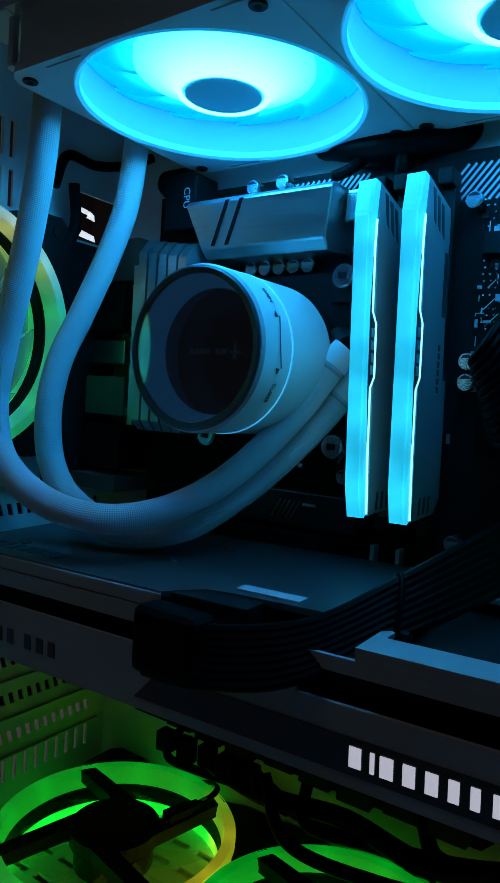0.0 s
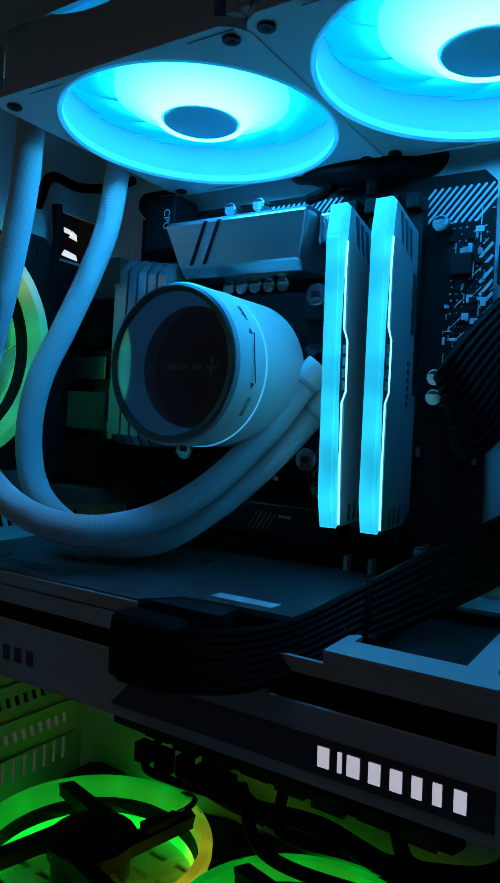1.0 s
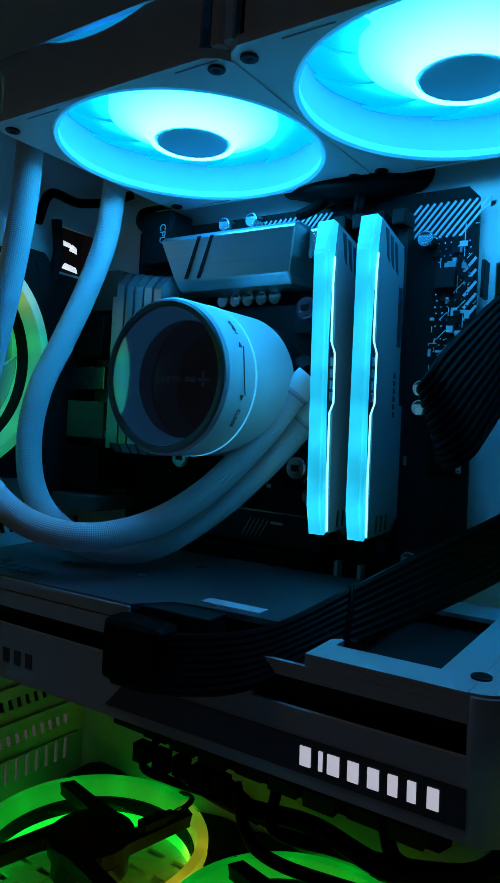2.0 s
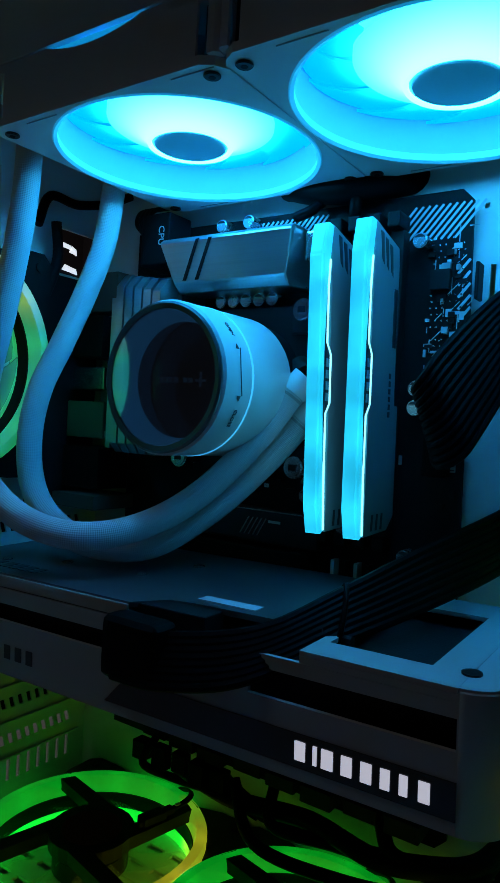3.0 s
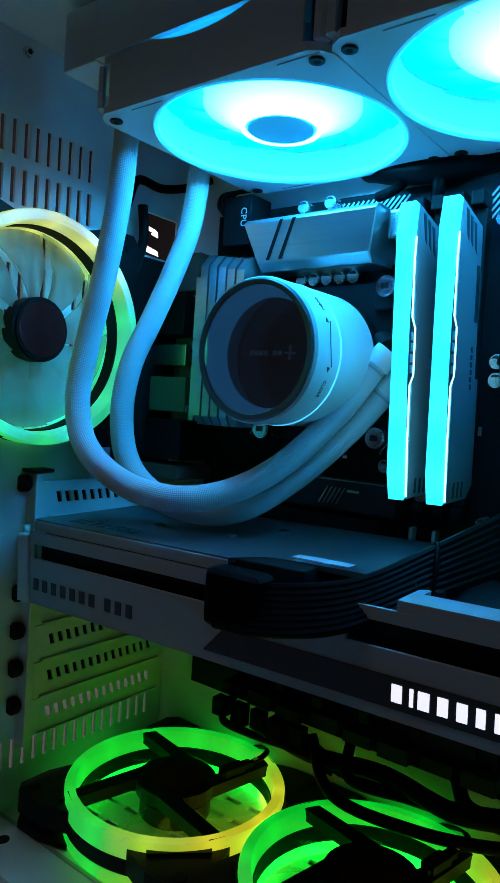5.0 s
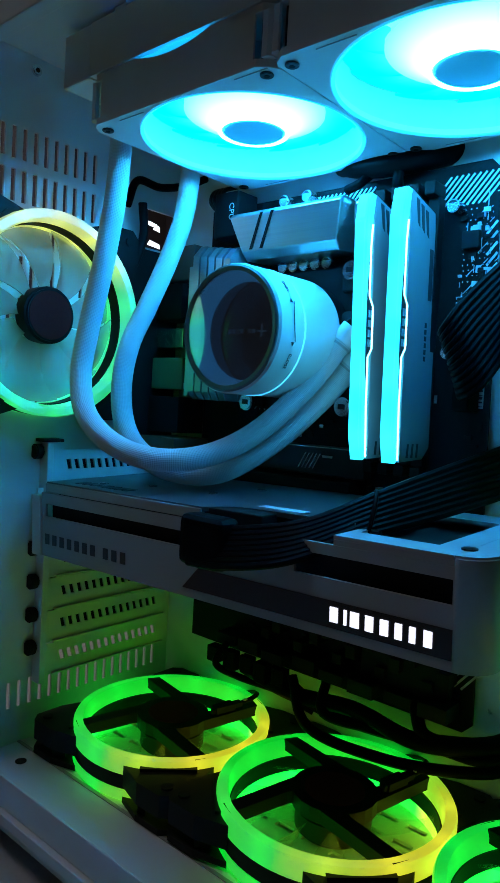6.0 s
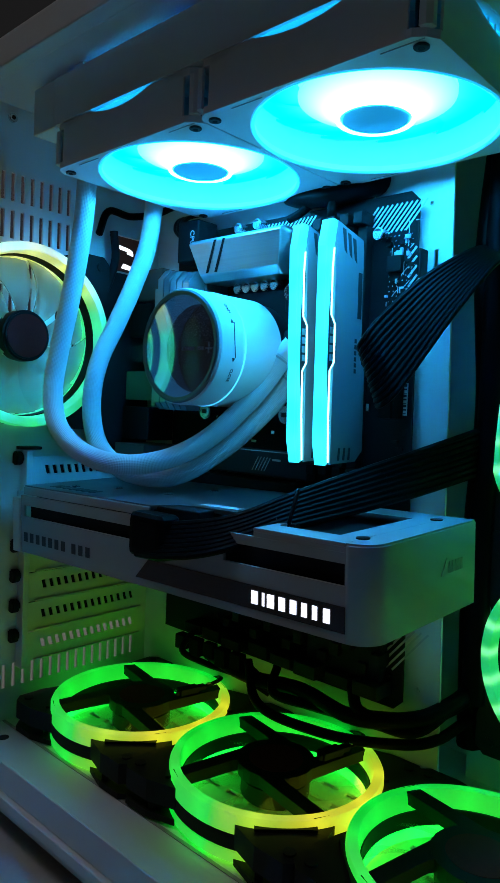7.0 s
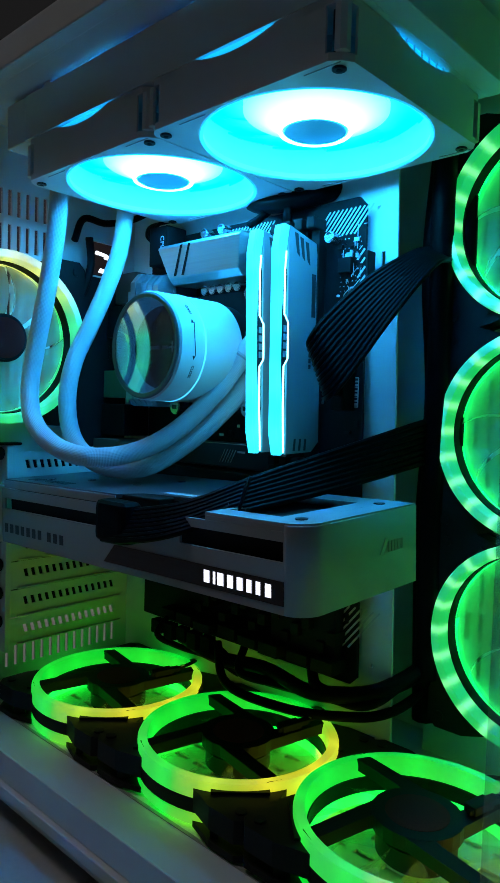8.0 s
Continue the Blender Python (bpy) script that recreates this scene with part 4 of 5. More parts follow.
for i in range(5):
    part("pin_header", boxes(((0.165 + 0.006 * i, -0.0015, 0.148), (0.1668 + 0.006 * i, BOARD, 0.166))), STRIPE if i % 2 else BLACK, mb)
for i in range(8):
    part("low_header", boxes(((0.066 + 0.0205 * i, -0.0100 - 0.002 * (i % 3), 0.0535), (0.082 + 0.0205 * i, BOARD, 0.0600 + 0.0015 * (i % 2))), bevel=0.0006), BLACK_MATT, mb)
for i in range(14):
    part("slim_connector", boxes(((0.100 + 0.009 * i, -0.0060 - 0.001 * (i % 4), 0.064 + 0.006 * (i % 3)), (0.1062 + 0.009 * i, BOARD, 0.070 + 0.0075 * (i % 3))), bevel=0.0005), BLACK_MATT, mb)
for k in range(3):
    lamp_ = part("round_chip", cyl(bmesh.new(), (0.066 + 0.006 * k, -0.004, 0.1080 - 0.004 * (k % 2)), "y", 0.0024, 0.008, 16, bevel=0.0004), STEEL, mb, smooth=True)

# voltage heatsinks
hs = thing("upper_heatsink", "brushed aluminium heatsink with two diagonal grooves above the pump", "heatsink")
prof = [(BOARD, 0.2955), (-0.0180, 0.2940), (-0.0225, 0.2985), (-0.0270, 0.3190), (-0.0240, 0.3215), (BOARD, 0.3215)]
bm = prism(bmesh.new(), prof, "x", 0.0740, 0.1540)
for v in bm.verts:
    if v.co.z < 0.30:
        v.co.x += 0.0075 if v.co.x < 0.1 else -0.0050
bmesh.ops.bevel(bm, geom=bm.edges[:], offset=0.0006, segments=1, affect="EDGES")
part("heatsink_body", bm, ALU, hs)
for k in (0, 1):
    x = 0.0880 + 0.0080 * k
    bm = bmesh.new()
    vs = [bm.verts.new(p) for p in ((x, -0.0235, 0.2995), (x + 0.0018, -0.0235, 0.2995), (x + 0.0122, -0.0274, 0.3190), (x + 0.0104, -0.0274, 0.3190))]
    ws = [bm.verts.new(v.co + Vector((0, 0.0012, 0.0002))) for v in vs]
    bm.faces.new(vs), bm.faces.new(ws[::-1])
    for i in range(4):
        bm.faces.new((vs[i], ws[i], ws[(i + 1) % 4], vs[(i + 1) % 4]))
    part("groove", bm, BLACK, hs)
part("end_block", boxes(((0.1545, -0.0150, 0.3060), (0.1680, BOARD, 0.3200)), bevel=0.0012), STEEL, hs)
ls = thing("side_heatsink", "finned aluminium heatsink standing beside the pump", "heatsink")
for k in range(5):
    x0 = 0.0480 + 0.0065 * k
    part("fin", prism(bmesh.new(), [(BOARD, 0.2090), (-0.0250 - 0.0006 * k, 0.2090), (-0.0300, 0.2140), (-0.0300, 0.2980 - 0.001 * k), (-0.0240, 0.3050 - 0.001 * k), (BOARD, 0.3050)], "x", x0, x0 + 0.0052), ALU, ls)
part("fin_base", boxes(((0.0470, -0.0160, 0.2095), (0.0820, BOARD + 0.0, 0.3040))), ALU_DARK, ls)
for k in range(8):
    part("face_rib", boxes(((0.0440 + 0.0, -0.0290 + 0.0034 * k, 0.2110), (0.0476, -0.0274 + 0.0034 * k, 0.2920))), ALU, ls)
for k in range(3):
    part("diagonal_cut", prism(bmesh.new(), [(-0.0300, 0.2420 + 0.007 * k), (-0.0060, 0.2560 + 0.007 * k), (-0.0060, 0.2580 + 0.007 * k), (-0.0300, 0.2440 + 0.007 * k)], "x", 0.0434, 0.0439), BLACK, ls)

# sockets at the rear edge of the board
io = thing("rear_socket_block", "stack of dark rear sockets at the board's edge", "sockets")
part("socket_shell", boxes(((0.0, -0.0180, 0.2150), (0.0300, BOARD, 0.2360)), bevel=0.0006), PORT, io, "dull green socket")
part("socket_label", boxes(((0.0305, -0.0170, 0.2155), (0.0309, 0.0030, 0.2195))), LABEL, io)
part("socket_shell", boxes(((0.0, -0.0150, 0.2430), (0.0260, BOARD, 0.2560)), bevel=0.0006), STEEL, io, "steel socket")
part("socket_shell", boxes(((0.0, -0.0160, 0.2620), (0.0240, BOARD, 0.2860)), bevel=0.0006), BLACK, io)
part("socket_shell", boxes(((0.0, -0.0200, 0.1860), (0.0300, BOARD, 0.2100)), bevel=0.0006), BLACK, io)
part("shield", boxes(((0.0020, -0.0100, 0.2890), (0.0280, BOARD, 0.3120)), bevel=0.0006), BROWN, io, "dull copper-brown shield")
part("shield", boxes(((0.0020, -0.0280, 0.1750), (0.0360, BOARD, 0.1830)), bevel=0.0006), BROWN, io, "dull copper-brown shield")
part("back_strip", boxes(((0.0310, -0.0030, 0.2100), (0.0360, BOARD, 0.3100))), shader("grey_strip", (0.10, 0.10, 0.11), 0.4), io)
for k in range(5):
    part("small_socket", boxes(((0.0362, -0.0040, 0.2200 + 0.0165 * k), (0.0420, BOARD, 0.2290 + 0.0165 * k)), bevel=0.0005), (BLACK, STEEL, BLACK, GREY, BLACK)[k], io)
part("back_cover", boxes(((REAR + 0.0004, -0.0440, 0.1760), (REAR + 0.0030, BOARD, 0.3080)), bevel=0.0004), BLACK_MATT, io)
spill = thing("room_gap", "bright daylight gap seen through a rear opening", "opening light")
for k, (y, z, w, h) in enumerate(((-0.0200, 0.3290, 0.011, 0.0026), (-0.0110, 0.3265, 0.006, 0.004), (-0.0160, 0.3150, 0.012, 0.0035))):
    part("gap_light", prism(bmesh.new(), [(y, z), (y + w, z - 0.001), (y + w * 0.9, z + h * 0.6), (y + 0.002, z + h)], "x", REAR - 0.010, REAR - 0.0096), SPILL, spill)

# processor power plug and cable at the top
cp = thing("processor_power_plug", "black processor power plug with ribbed cable", "power plug")
part("plug_body", boxes(((0.0490, -0.0145, 0.3120), (0.0690, BOARD, 0.3400)), bevel=0.0010), BLACK, cp)
lettering("print", "CPU", 0.0056, Matrix.Translation((0.0620, -0.0147, 0.3275)) @ pose(0, 0, 0, 90, 0, 0) @ pose(0, 0, 0, 0, 0, -90), PALE_INK, cp)
for k in range(4):
    part("cable_rib", sweep(bmesh.new(), spline([(0.0480 + 0.003 * k, -0.010, 0.3300), (0.0440 + 0.003 * k, -0.0130, 0.3360), (0.0420 + 0.003 * k, -0.008, 0.3440), (0.0420 + 0.003 * k, 0.006, 0.3500)], 6), 0.0014, 8), BLACK, cp, smooth=True)


# ---------------------------------------------------------------- memory
def memory(x, lean):
    m = thing("memory_module", "memory module with silver spreader and glowing cyan light bar", "memory module", "memory modules", m=pose(x, 0, 0.2495, 0, lean, 0))
    H, W = 0.0672, 0.0036
    # metal spreaders with a stepped top
    side = [(-0.0300, -H + 0.001), (-0.0060, -H + 0.002), (0.0010, -H + 0.008), (0.0010, H - 0.017), (-0.0030, H - 0.0145), (-0.0040, H - 0.0065), (-0.0190, H - 0.0030), (-0.0290, H - 0.0005), (-0.0300, H - 0.0010)]
    for s in (-1, 1):
        bm = prism(bmesh.new(), side, "x", s * (W - 0.0016), s * (W - 0.0003))
        part("spreader", bm, SPREADER, m, "silver metal heat spreader")
    part("circuit_board", boxes(((-0.0008, -0.0280, -H + 0.003), (0.0008, BOARD - 0.001, H - 0.012))), PCB, m)
    # the wavy back edge of the light bar
    wave = [(-0.0325, -H + 0.002), (-0.0335, -0.040), (-0.0335, -0.0150), (-0.0300, -0.0105), (-0.0300, 0.0105), (-0.0335, 0.0150), (-0.0335, 0.040), (-0.0325, H - 0.016), (-0.0300, H - 0.001)]
    front = [(-0.0355, H - 0.0005), (-0.0386, H - 0.0145), (-0.0386, -H + 0.0130), (-0.0358, -H)]
    bm = prism(bmesh.new(), wave + front, "x", -W, W)
    bmesh.ops.bevel(bm, geom=[e for e in bm.edges if all(v.co.y < -0.0350 for v in e.verts)], offset=0.0011, segments=2, affect="EDGES")
    part("light_bar", bm, RAM_GLOW, m, "glowing cyan light bar")
    for s in (-1, 1):
        slit = [(y + 0.0004, z) for y, z in wave[:-1]] + [(y - 0.0007, z) for y, z in wave[:-1][::-1]]
        part("light_slit", prism(bmesh.new(), slit, "x", s * W, s * (W + 0.0004)), RAM_EDGE, m, "bright wavy slit")
        shade = [(-0.0345, -0.0360), (-0.0345, -0.0152), (-0.0310, -0.0106), (-0.0310, 0.0106), (-0.0345, 0.0152), (-0.0345, 0.0360), (-0.0357, 0.0150), (-0.0357, -0.0150)]
        part("slit_groove", prism(bmesh.new(), shade, "x", s * W, s * (W + 0.0002)), GROOVE, m, "dark blue groove beside the slit")
        for k in range(4):
            part("logo_bar", boxes(((s * (W + 0.0002), -0.0345, -0.0098 + 0.0049 * k), (s * (W + 0.0005), -0.0318, -0.0098 + 0.0049 * k + 0.0036))), LOGO_BAR, m, "pale printed bar")
        for k in range(6):
            part("maker_bar", boxes(((s * (W - 0.0003), -0.0100, -0.0150 + 0.0034 * k), (s * W, -0.0082, -0.0150 + 0.0034 * k + 0.0024))), INK, m)
        part("dark_patch", boxes(((s * (W - 0.0003), -0.0080, 0.016), (s * W, -0.0045, 0.042))), INK, m)
        part("dark_patch", boxes(((s * (W - 0.0003), -0.0036, 0.018), (s * W, -0.0020, 0.038))), INK, m)
        for k in range(3):
            u, drop = -0.0225 + 0.0050 * k, 0.0018 * k
            part("top_slot", prism(bmesh.new(), [(u, H - 0.0150 - drop), (u + 0.0024, H - 0.0170 - drop), (u + 0.0008, H - 0.0040 - drop), (u - 0.0024, H - 0.0035 - drop)], "x", s * (W - 0.0003), s * (W - 0.0001)), INK, m)
            part("foot_slot", prism(bmesh.new(), [(u, -H + 0.0100), (u + 0.0016, -H + 0.0100), (u + 0.0010, -H + 0.0030), (u - 0.0010, -H + 0.0030)], "x", s * (W - 0.0003), s * (W - 0.0001)), INK, m)
    return m


memory(0.1760, -2.0)
memory(0.1950, -1.2)
for x in (0.1665, 0.1760, 0.1858, 0.1953):
    s = thing("memory_slot", "black memory slot on the motherboard", "memory slot", "memory slots")
    part("slot_body", boxes(((x - 0.0032, -0.0032, 0.1800), (x + 0.0032, BOARD - 0.0002, 0.3190)), bevel=0.0006), BLACK, s)
    part("slot_latch", boxes(((x - 0.0030, -0.0090, 0.3192), (x + 0.0030, BOARD - 0.0002, 0.3262)), bevel=0.001), BLACK, s)
    part("slot_latch", boxes(((x - 0.0030, -0.0050, 0.1740), (x + 0.0030, BOARD - 0.0002, 0.1798)), bevel=0.001), BLACK, s)

# ---------------------------------------------------------------- graphics card
gpu = thing("graphics_card", "grey and silver graphics card with white lit sign", "graphics card", m=pose(0.0130, -0.1075, 0.1153, 1.6, -1.4, 0))
L, D, HH = 0.2660, 0.0930, 0.0385
# shroud: a frame whose outline has a round front corner
def plan(inset=0.0, r=0.012, x0=0.0):
    pts = [(x0 + inset, inset), (L - r, inset)]
    pts += [(L - r + (r - inset) * math.sin(a), r - (r - inset) * math.cos(a)) for a in [radians(10 * k) for k in range(1, 10)]]
    pts += [(L - inset, D - inset), (x0 + inset, D - inset)]
    return pts


vents = [(0.0040, 0.0208, 0.1750, 0.0282), (0.1850, 0.0208, 0.2535, 0.0300)]
part("front_panel", plate(bmesh.new(), "y", 0.0, 0.0016, 0.0, L - 0.012, -0.0025, HH - 0.004, vents), GREY, gpu)
bm = bmesh.new()
rows = []
for z in (-0.0025, HH - 0.0012, HH):
    rr = 0.0012 if z == HH else 0.0
    rows.append([bm.verts.new((L - 0.012 + (0.012 - rr) * math.sin(a), 0.012 - (0.012 - rr) * math.cos(a), z)) for a in [radians(9 * k) for k in range(11)]] + [bm.verts.new((L - rr, D - rr, z))])
for a, b in zip(rows, rows[1:]):
    for i in range(len(a) - 1):
        bm.faces.new((a[i], a[i + 1], b[i + 1], b[i]))
sh = part("end_shell", bm, GREY, gpu, smooth=True)
so = sh.modifiers.new("thick", "SOLIDIFY")
so.thickness, so.offset = 0.0014, -1
part("rear_panel", boxes(((0.0, D - 0.0014, 0.0), (L - 0.0015, D, HH - 0.002))), GREY, gpu)
part("under_panel", prism(bmesh.new(), plan(0.002), "z", 0.0006, 0.0018), BLACK, gpu)
part("front_lip", boxes(((0.2040, 0.0, HH - 0.0039), (L - 0.0121, 0.0016, HH - 0.0017))), GREY, gpu)
part("fin_core", boxes(((0.002, 0.0060, 0.004), (L - 0.006, D - 0.004, HH - 0.006))), BLACK_MATT, gpu)
# top of the shroud at the open end
bm = bmesh.new()
plate(bm, "z", HH - 0.0016, HH, 0.2040, L - 0.0125, 0.0, D - 0.0005, [(0.2080, 0.0130, 0.2420, 0.0740)])
part("end_top", bm, GREY, gpu)
part("end_top_corner", prism(bmesh.new(), [(L - 0.0124, 0.0004)] + [(L - 0.012 + 0.0116 * math.sin(a), 0.012 - 0.0116 * math.cos(a)) for a in [radians(9 * k) for k in range(11)]] + [(L - 0.0004, D - 0.0006), (L - 0.0124, D - 0.0006)], "z", HH - 0.0016, HH), GREY, gpu)
for x, y in ((0.2535, 0.0130), (0.2530, 0.0780)):
    part("plate_screw", cyl(bmesh.new(), (x, y, HH), "z", 0.0030, 0.0006, 20), DARK_STEEL, gpu)
part("pale_bar", boxes(((0.1700, 0.0400, HH), (0.1900, 0.0440, HH + 0.0003))), PALE_INK, gpu)
# backplate over the board
bp = part("backplate", prism(bmesh.new(), [(0.0030, 0.0015), (0.1300, 0.0015), (0.1400, 0.0130), (0.1500, 0.0150), (0.2030, 0.0170), (0.2030, D - 0.001), (0.0030, D - 0.001)], "z", HH + 0.0002, HH + 0.0024), ALU_DARK, gpu, "dark brushed metal backplate")
part("backplate_edge", boxes(((0.0030, 0.0005, HH - 0.0035), (0.1300, 0.0016, HH + 0.0016)), bevel=0.0004), GREY, gpu)
for x, y in ((0.0330, 0.0200), (0.0600, 0.0330), (0.1030, 0.0370), (0.1130, 0.0650), (0.0420, 0.0740)):
    s_ = part("bright_screw", cyl(bmesh.new(), (x, y, HH + 0.0024), "z", 0.0028, 0.0007, 20, bevel=0.0003), STEEL, bp, "bright steel screw", True)
for k, w in enumerate((0.005, 0.004, 0.004, 0.005, 0.005, 0.005, 0.004)):
    part("name_bar", boxes(((0.0200 + 0.0070 * k, 0.0090, HH + 0.0024), (0.0200 + 0.0070 * k + w, 0.0170, HH + 0.0026))), INK, bp)
part("warning_label", boxes(((0.1480, 0.0200, HH + 0.0024), (0.1740, 0.0260, HH + 0.0027))), PALE_INK, bp)
# slanted gloss panel with the lit sign
part("sign_panel", prism(bmesh.new(), [(0.1195, 0.0017), (0.2540, 0.0015), (0.2540, 0.0125), (0.1300, 0.0125)], "y", -0.0004, -0.00005), GLOSS_BLACK, gpu, "gloss black slanted panel")
for x, w in ((0.2035, 0.0038), (0.2094, 0.0014), (0.2121, 0.0040), (0.2182, 0.0036), (0.2240, 0.0036), (0.2297, 0.0030), (0.2350, 0.0026), (0.2402, 0.0034)):
    x = 0.2035 + 1.09 * (x - 0.2035)
    part("lit_bar", boxes(((x, -0.0009, 0.0042), (x + w, -0.00045, 0.0103)), bevel=0.0004), SIGN_GLOW, gpu, "white lit sign bar")
for k in range(10):
    x = 0.0040 + 0.0072 * k + (0.004 if k > 6 else 0)
    part("name_bar", boxes(((x, -0.0003, 0.0048), (x + 0.0040, -0.00005, 0.0108))), INK, gpu, "dark printed bar")
part("end_mark", prism(bmesh.new(), [(0.058, 0.0165), (0.061, 0.0165), (0.066, 0.0245), (0.063, 0.0245)], "x", L, L + 0.0003), shader("pale_end_mark", (0.45, 0.45, 0.45), 0.3), gpu)
for k in range(5):
    part("end_dash", boxes(((L, 0.0655 + 0.0030 * k, 0.0170), (L + 0.0003, 0.0675 + 0.0030 * k, 0.0225))), GREY, gpu)
part("bracket", boxes(((-0.0120, 0.004, -0.001), (-0.0105, D - 0.002, HH - 0.003))), WHITE, gpu)
part("bracket_tab", boxes(((-0.0090, -0.0010, -0.003), (-0.0005, 0.0035, HH - 0.006)), bevel=0.0005), WHITE, gpu)
part("edge_contacts", boxes(((0.050, D, 0.030), (0.140, D + 0.009, 0.0316))), GOLD, gpu)
sock = part("power_socket", boxes(((0.1290, 0.0040, HH - 0.010), (0.1640, 0.0150, HH + 0.002)), bevel=0.0008), BLACK, gpu)


# ---------------------------------------------------------------- cables
def ribbon(name, label, centre, across, n, r, category="cable"):
    """n wires side by side along a line; across: the wires' spread at each point."""
    t = thing(name, label, category)
    for i in range(n):
        f = (i - (n - 1) / 2)
        pts = [Vector(c) + f * Vector(a) for c, a in zip(centre, across)]
        part("wire", sweep(bmesh.new(), spline(pts, 8), r, 8), CABLE, t, smooth=True)
    return t


card_cable = ribbon("graphics_power_cable", "thick black sleeved power cable running to the graphics card",
                    [(0.1480, -0.1150, 0.1440), (0.1700, -0.1170, 0.1465), (0.1980, -0.1090, 0.1530), (0.2170, -0.0830, 0.1645), (0.2310, -0.0480, 0.1735), (0.2450, -0.0120, 0.1830), (0.2540, 0.0210, 0.1910), (0.2555, 0.0480, 0.1950)],
                    [(0.0003, 0.0012, 0.0022), (0.0003, 0.0012, 0.0022), (0.0002, 0.0016, 0.0022), (-0.0004, 0.0014, 0.0022), (-0.0008, 0.0010, 0.0026), (-0.0006, 0.0006, 0.0030), (0, 0, 0.0034), (0, 0, 0.0036)], 8, 0.0018)
bm = bmesh.new()
box(bm, (0.1410, -0.1215, 0.1350), (0.1680, -0.1080, 0.1580), 0.0045, 3)
part("plug", bm, CABLE, card_cable)
tie_at, tie_u = Vector((0.2170, -0.0830, 0.1645)), Vector((-0.0004, 0.0014, 0.0022)).normalized()
tie_v = tie_u.cross(Vector((0.0175, 0.029, 0.009)).normalized())
loop = [tie_at + 0.0112 * math.cos(a) * tie_u + 0.0042 * math.sin(a) * tie_v for a in [2 * math.pi * k / 28 for k in range(29)]]
part("cable_tie", sweep(bmesh.new(), loop, 0.0010, 8), CABLE, card_cable, smooth=True)
part("tie_tail", sweep(bmesh.new(), spline([tie_at - 0.011 * tie_u, (0.2185, -0.0860, 0.1570), (0.2235, -0.0860, 0.1575)], 6), 0.0021, 8), BLACK_MATT, card_cable, smooth=True)

main_cable = ribbon("main_power_cable", "wide black sleeved cable bent over to the motherboard edge",
                    [(0.2600, 0.0330, 0.3030), (0.2610, 0.0110, 0.2960), (0.2500, -0.0120, 0.2740), (0.2385, -0.0330, 0.2470), (0.2335, -0.0405, 0.2355), (0.2265, -0.0370, 0.2305), (0.2210, -0.0200, 0.2330), (0.2190, -0.0060, 0.2330)],
                    [(0.0010, 0.0004, -0.0006), (0.0010, 0.0004, -0.0007), (0.0012, 0.0004, -0.0018), (0.0014, 0.0002, -0.0027), (0.0014, 0.0002, -0.0027), (0.0010, 0.0002, -0.0026), (0.0004, 0.0002, -0.0024), (0.0003, 0.0002, -0.0024)], 12, 0.0016)
part("plug", boxes(((0.2150, -0.0090, 0.2100), (0.2240, BOARD - 0.0006, 0.2560)), bevel=0.001), CABLE, main_cable)

top_cable = thing("upper_cable", "thick black cable passing behind the radiator fans", "cable")
part("cable_body", sweep(bmesh.new(), spline([(0.1180, 0.0300, 0.3560), (0.1320, 0.0080, 0.3500), (0.1500, -0.0020, 0.3430), (0.1720, -0.0040, 0.3400), (0.1900, 0.0040, 0.3430), (0.2000, 0.0200, 0.3500)], 8), 0.0065, 14), CABLE, top_cable, smooth=True)
part("cable_branch", sweep(bmesh.new(), spline([(0.1740, -0.0020, 0.3390), (0.1750, -0.0060, 0.3320), (0.1740, -0.0040, 0.3240)], 6), 0.0030, 10), CABLE, top_cable, smooth=True)
part("cable_branch", sweep(bmesh.new(), spline([(0.1560, -0.0020, 0.3380), (0.1520, -0.0070, 0.3320), (0.1430, -0.0060, 0.3300)], 6), 0.0026, 10), CABLE, top_cable, smooth=True)
rear_cable = thing("rear_fan_cable", "thin black cable hanging behind the hoses", "cable")
part("cable_body", sweep(bmesh.new(), spline([(0.0080, -0.0520, 0.3300), (0.0060, -0.0430, 0.3480), (0.0080, -0.0250, 0.3480), (0.0120, -0.0050, 0.3540), (0.0160, 0.0090, 0.3620)], 8), 0.0026, 10), CABLE, rear_cable, smooth=True)
part("cable_drop", sweep(bmesh.new(), spline([(0.0060, -0.0380, 0.3350), (0.0060, -0.0360, 0.3150), (0.0050, -0.0420, 0.2950), (0.0060, -0.0480, 0.2880)], 8), 0.0030, 10), BLACK_MATT, rear_cable, smooth=True)
low_cable = thing("lower_cable", "loose black cables running along the board's lower edge", "cable")
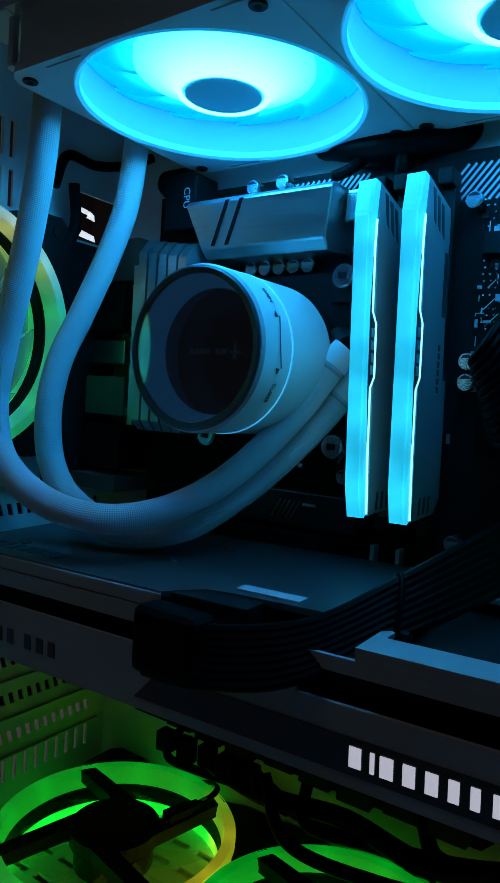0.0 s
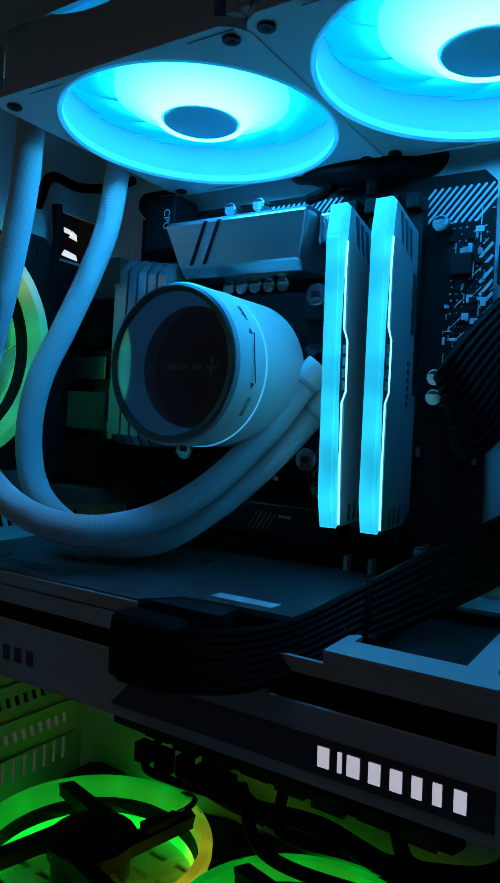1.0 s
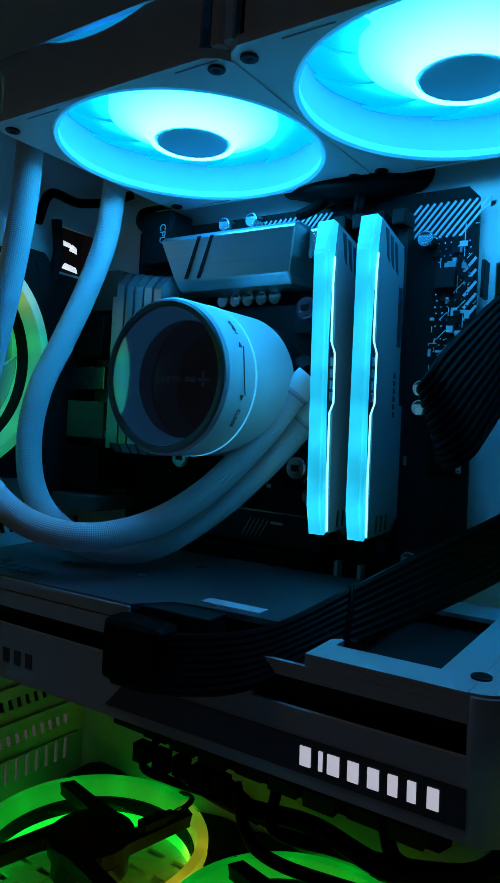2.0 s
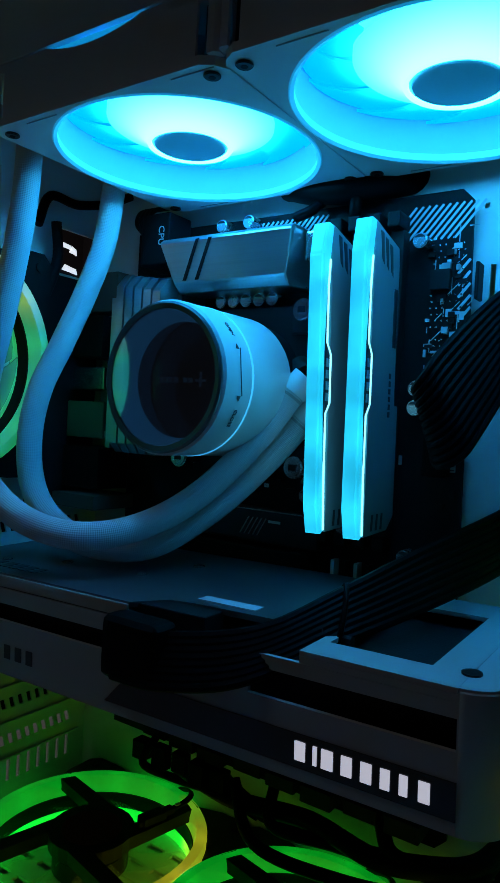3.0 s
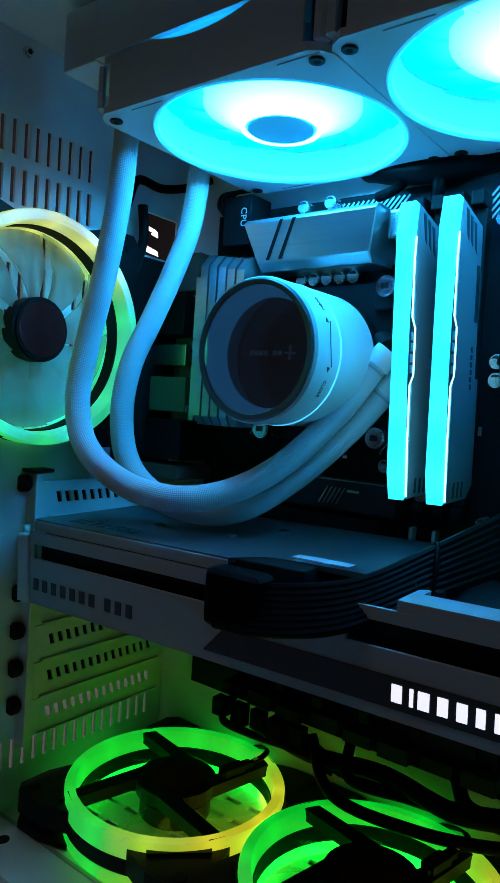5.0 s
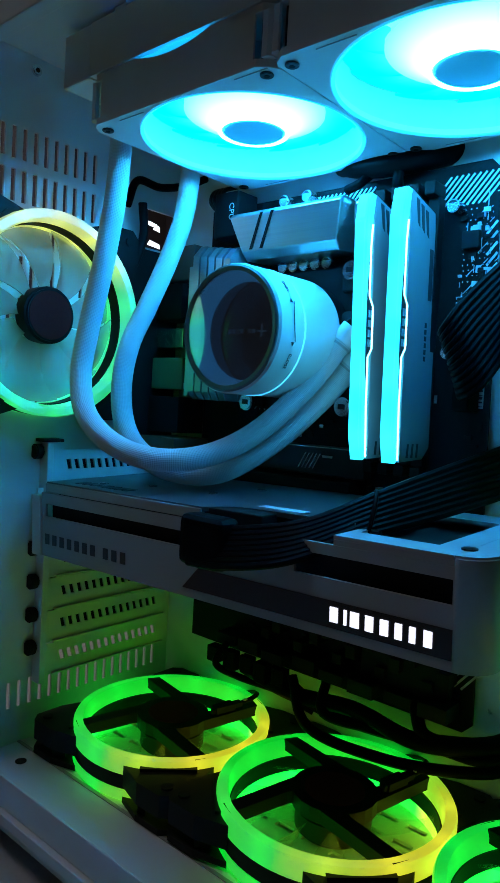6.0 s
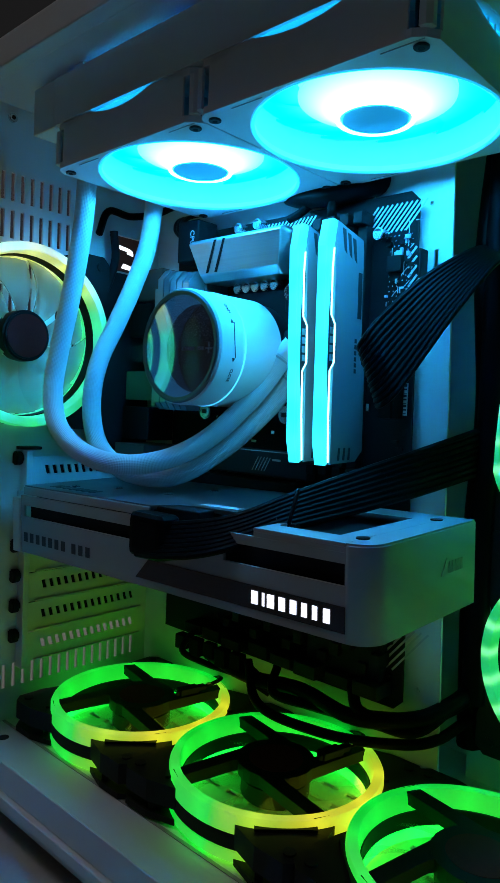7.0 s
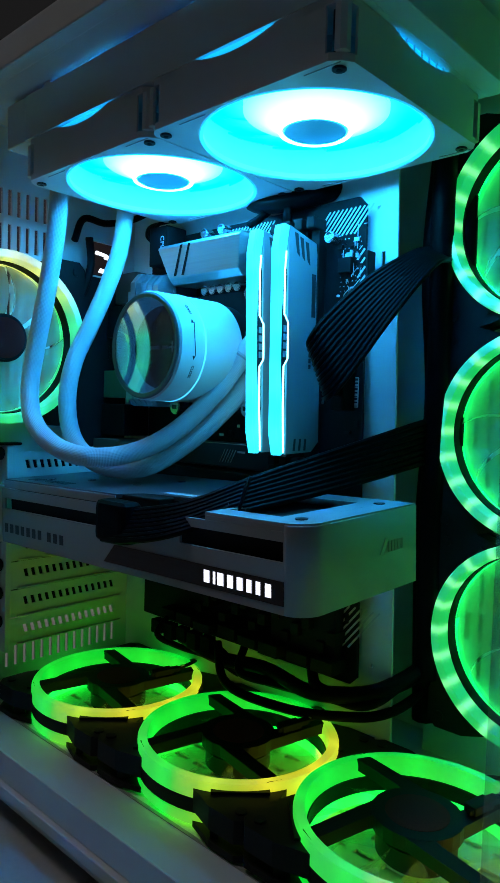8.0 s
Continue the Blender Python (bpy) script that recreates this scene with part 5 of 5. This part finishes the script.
for pts, r in (([(0.0780, -0.0120, 0.0560), (0.0760, -0.0200, 0.0440), (0.0880, -0.0100, 0.0360), (0.1150, -0.0020, 0.0330), (0.1350, 0.0050, 0.0250)], 0.0022),
               ([(0.1500, -0.0060, 0.0520), (0.1560, -0.0160, 0.0380), (0.1850, -0.0080, 0.0360), (0.2200, -0.0040, 0.0370), (0.2480, -0.0020, 0.0420), (0.2560, 0.0420, 0.0560)], 0.0028),
               ([(0.2060, -0.0060, 0.0540), (0.2150, -0.0100, 0.0440), (0.2400, -0.0040, 0.0440), (0.2520, 0.0100, 0.0480), (0.2560, 0.0500, 0.0600)], 0.0034),
               ([(0.1300, -0.0120, 0.0500), (0.1500, -0.0220, 0.0300), (0.1900, -0.0120, 0.0240), (0.2300, -0.0060, 0.0300), (0.2510, 0.0100, 0.0340), (0.2570, 0.0480, 0.0400)], 0.0030),
               ([(0.0900, -0.0080, 0.0430), (0.1300, -0.0120, 0.0400), (0.1700, -0.0070, 0.0420), (0.2100, -0.0110, 0.0400), (0.2440, -0.0020, 0.0470), (0.2540, 0.0200, 0.0520), (0.2560, 0.0460, 0.0560)], 0.0046),
               ([(0.1100, -0.0040, 0.0470), (0.1450, -0.0060, 0.0350), (0.1850, -0.0030, 0.0340), (0.2250, -0.0060, 0.0430), (0.2500, 0.0060, 0.0480), (0.2560, 0.0400, 0.0500)], 0.0036),
               ([(0.2620, 0.0300, 0.3600), (0.2600, 0.0340, 0.3100), (0.2600, 0.0360, 0.2300), (0.2580, 0.0380, 0.1500), (0.2590, 0.0380, 0.0500)], 0.0070),
               ([(0.2520, 0.0480, 0.3700), (0.2500, 0.0440, 0.3000), (0.2540, 0.0470, 0.2200), (0.2520, 0.0450, 0.1400), (0.2540, 0.0480, 0.0200)], 0.0075),
               ([(0.2660, 0.0520, 0.3600), (0.2680, 0.0500, 0.2900), (0.2640, 0.0520, 0.2100), (0.2670, 0.0510, 0.1000)], 0.0055)):
    part("cable_run", sweep(bmesh.new(), spline(pts, 8), r, 10), CABLE, low_cable, smooth=True)
for k in range(5):
    part("header_plug", boxes(((0.066 + 0.013 * k, -0.0180 + 0.001 * (k % 3), 0.0430 - 0.002 * (k % 2)), (0.075 + 0.013 * k, -0.0105, 0.0530)), bevel=0.0006), CABLE, low_cable)
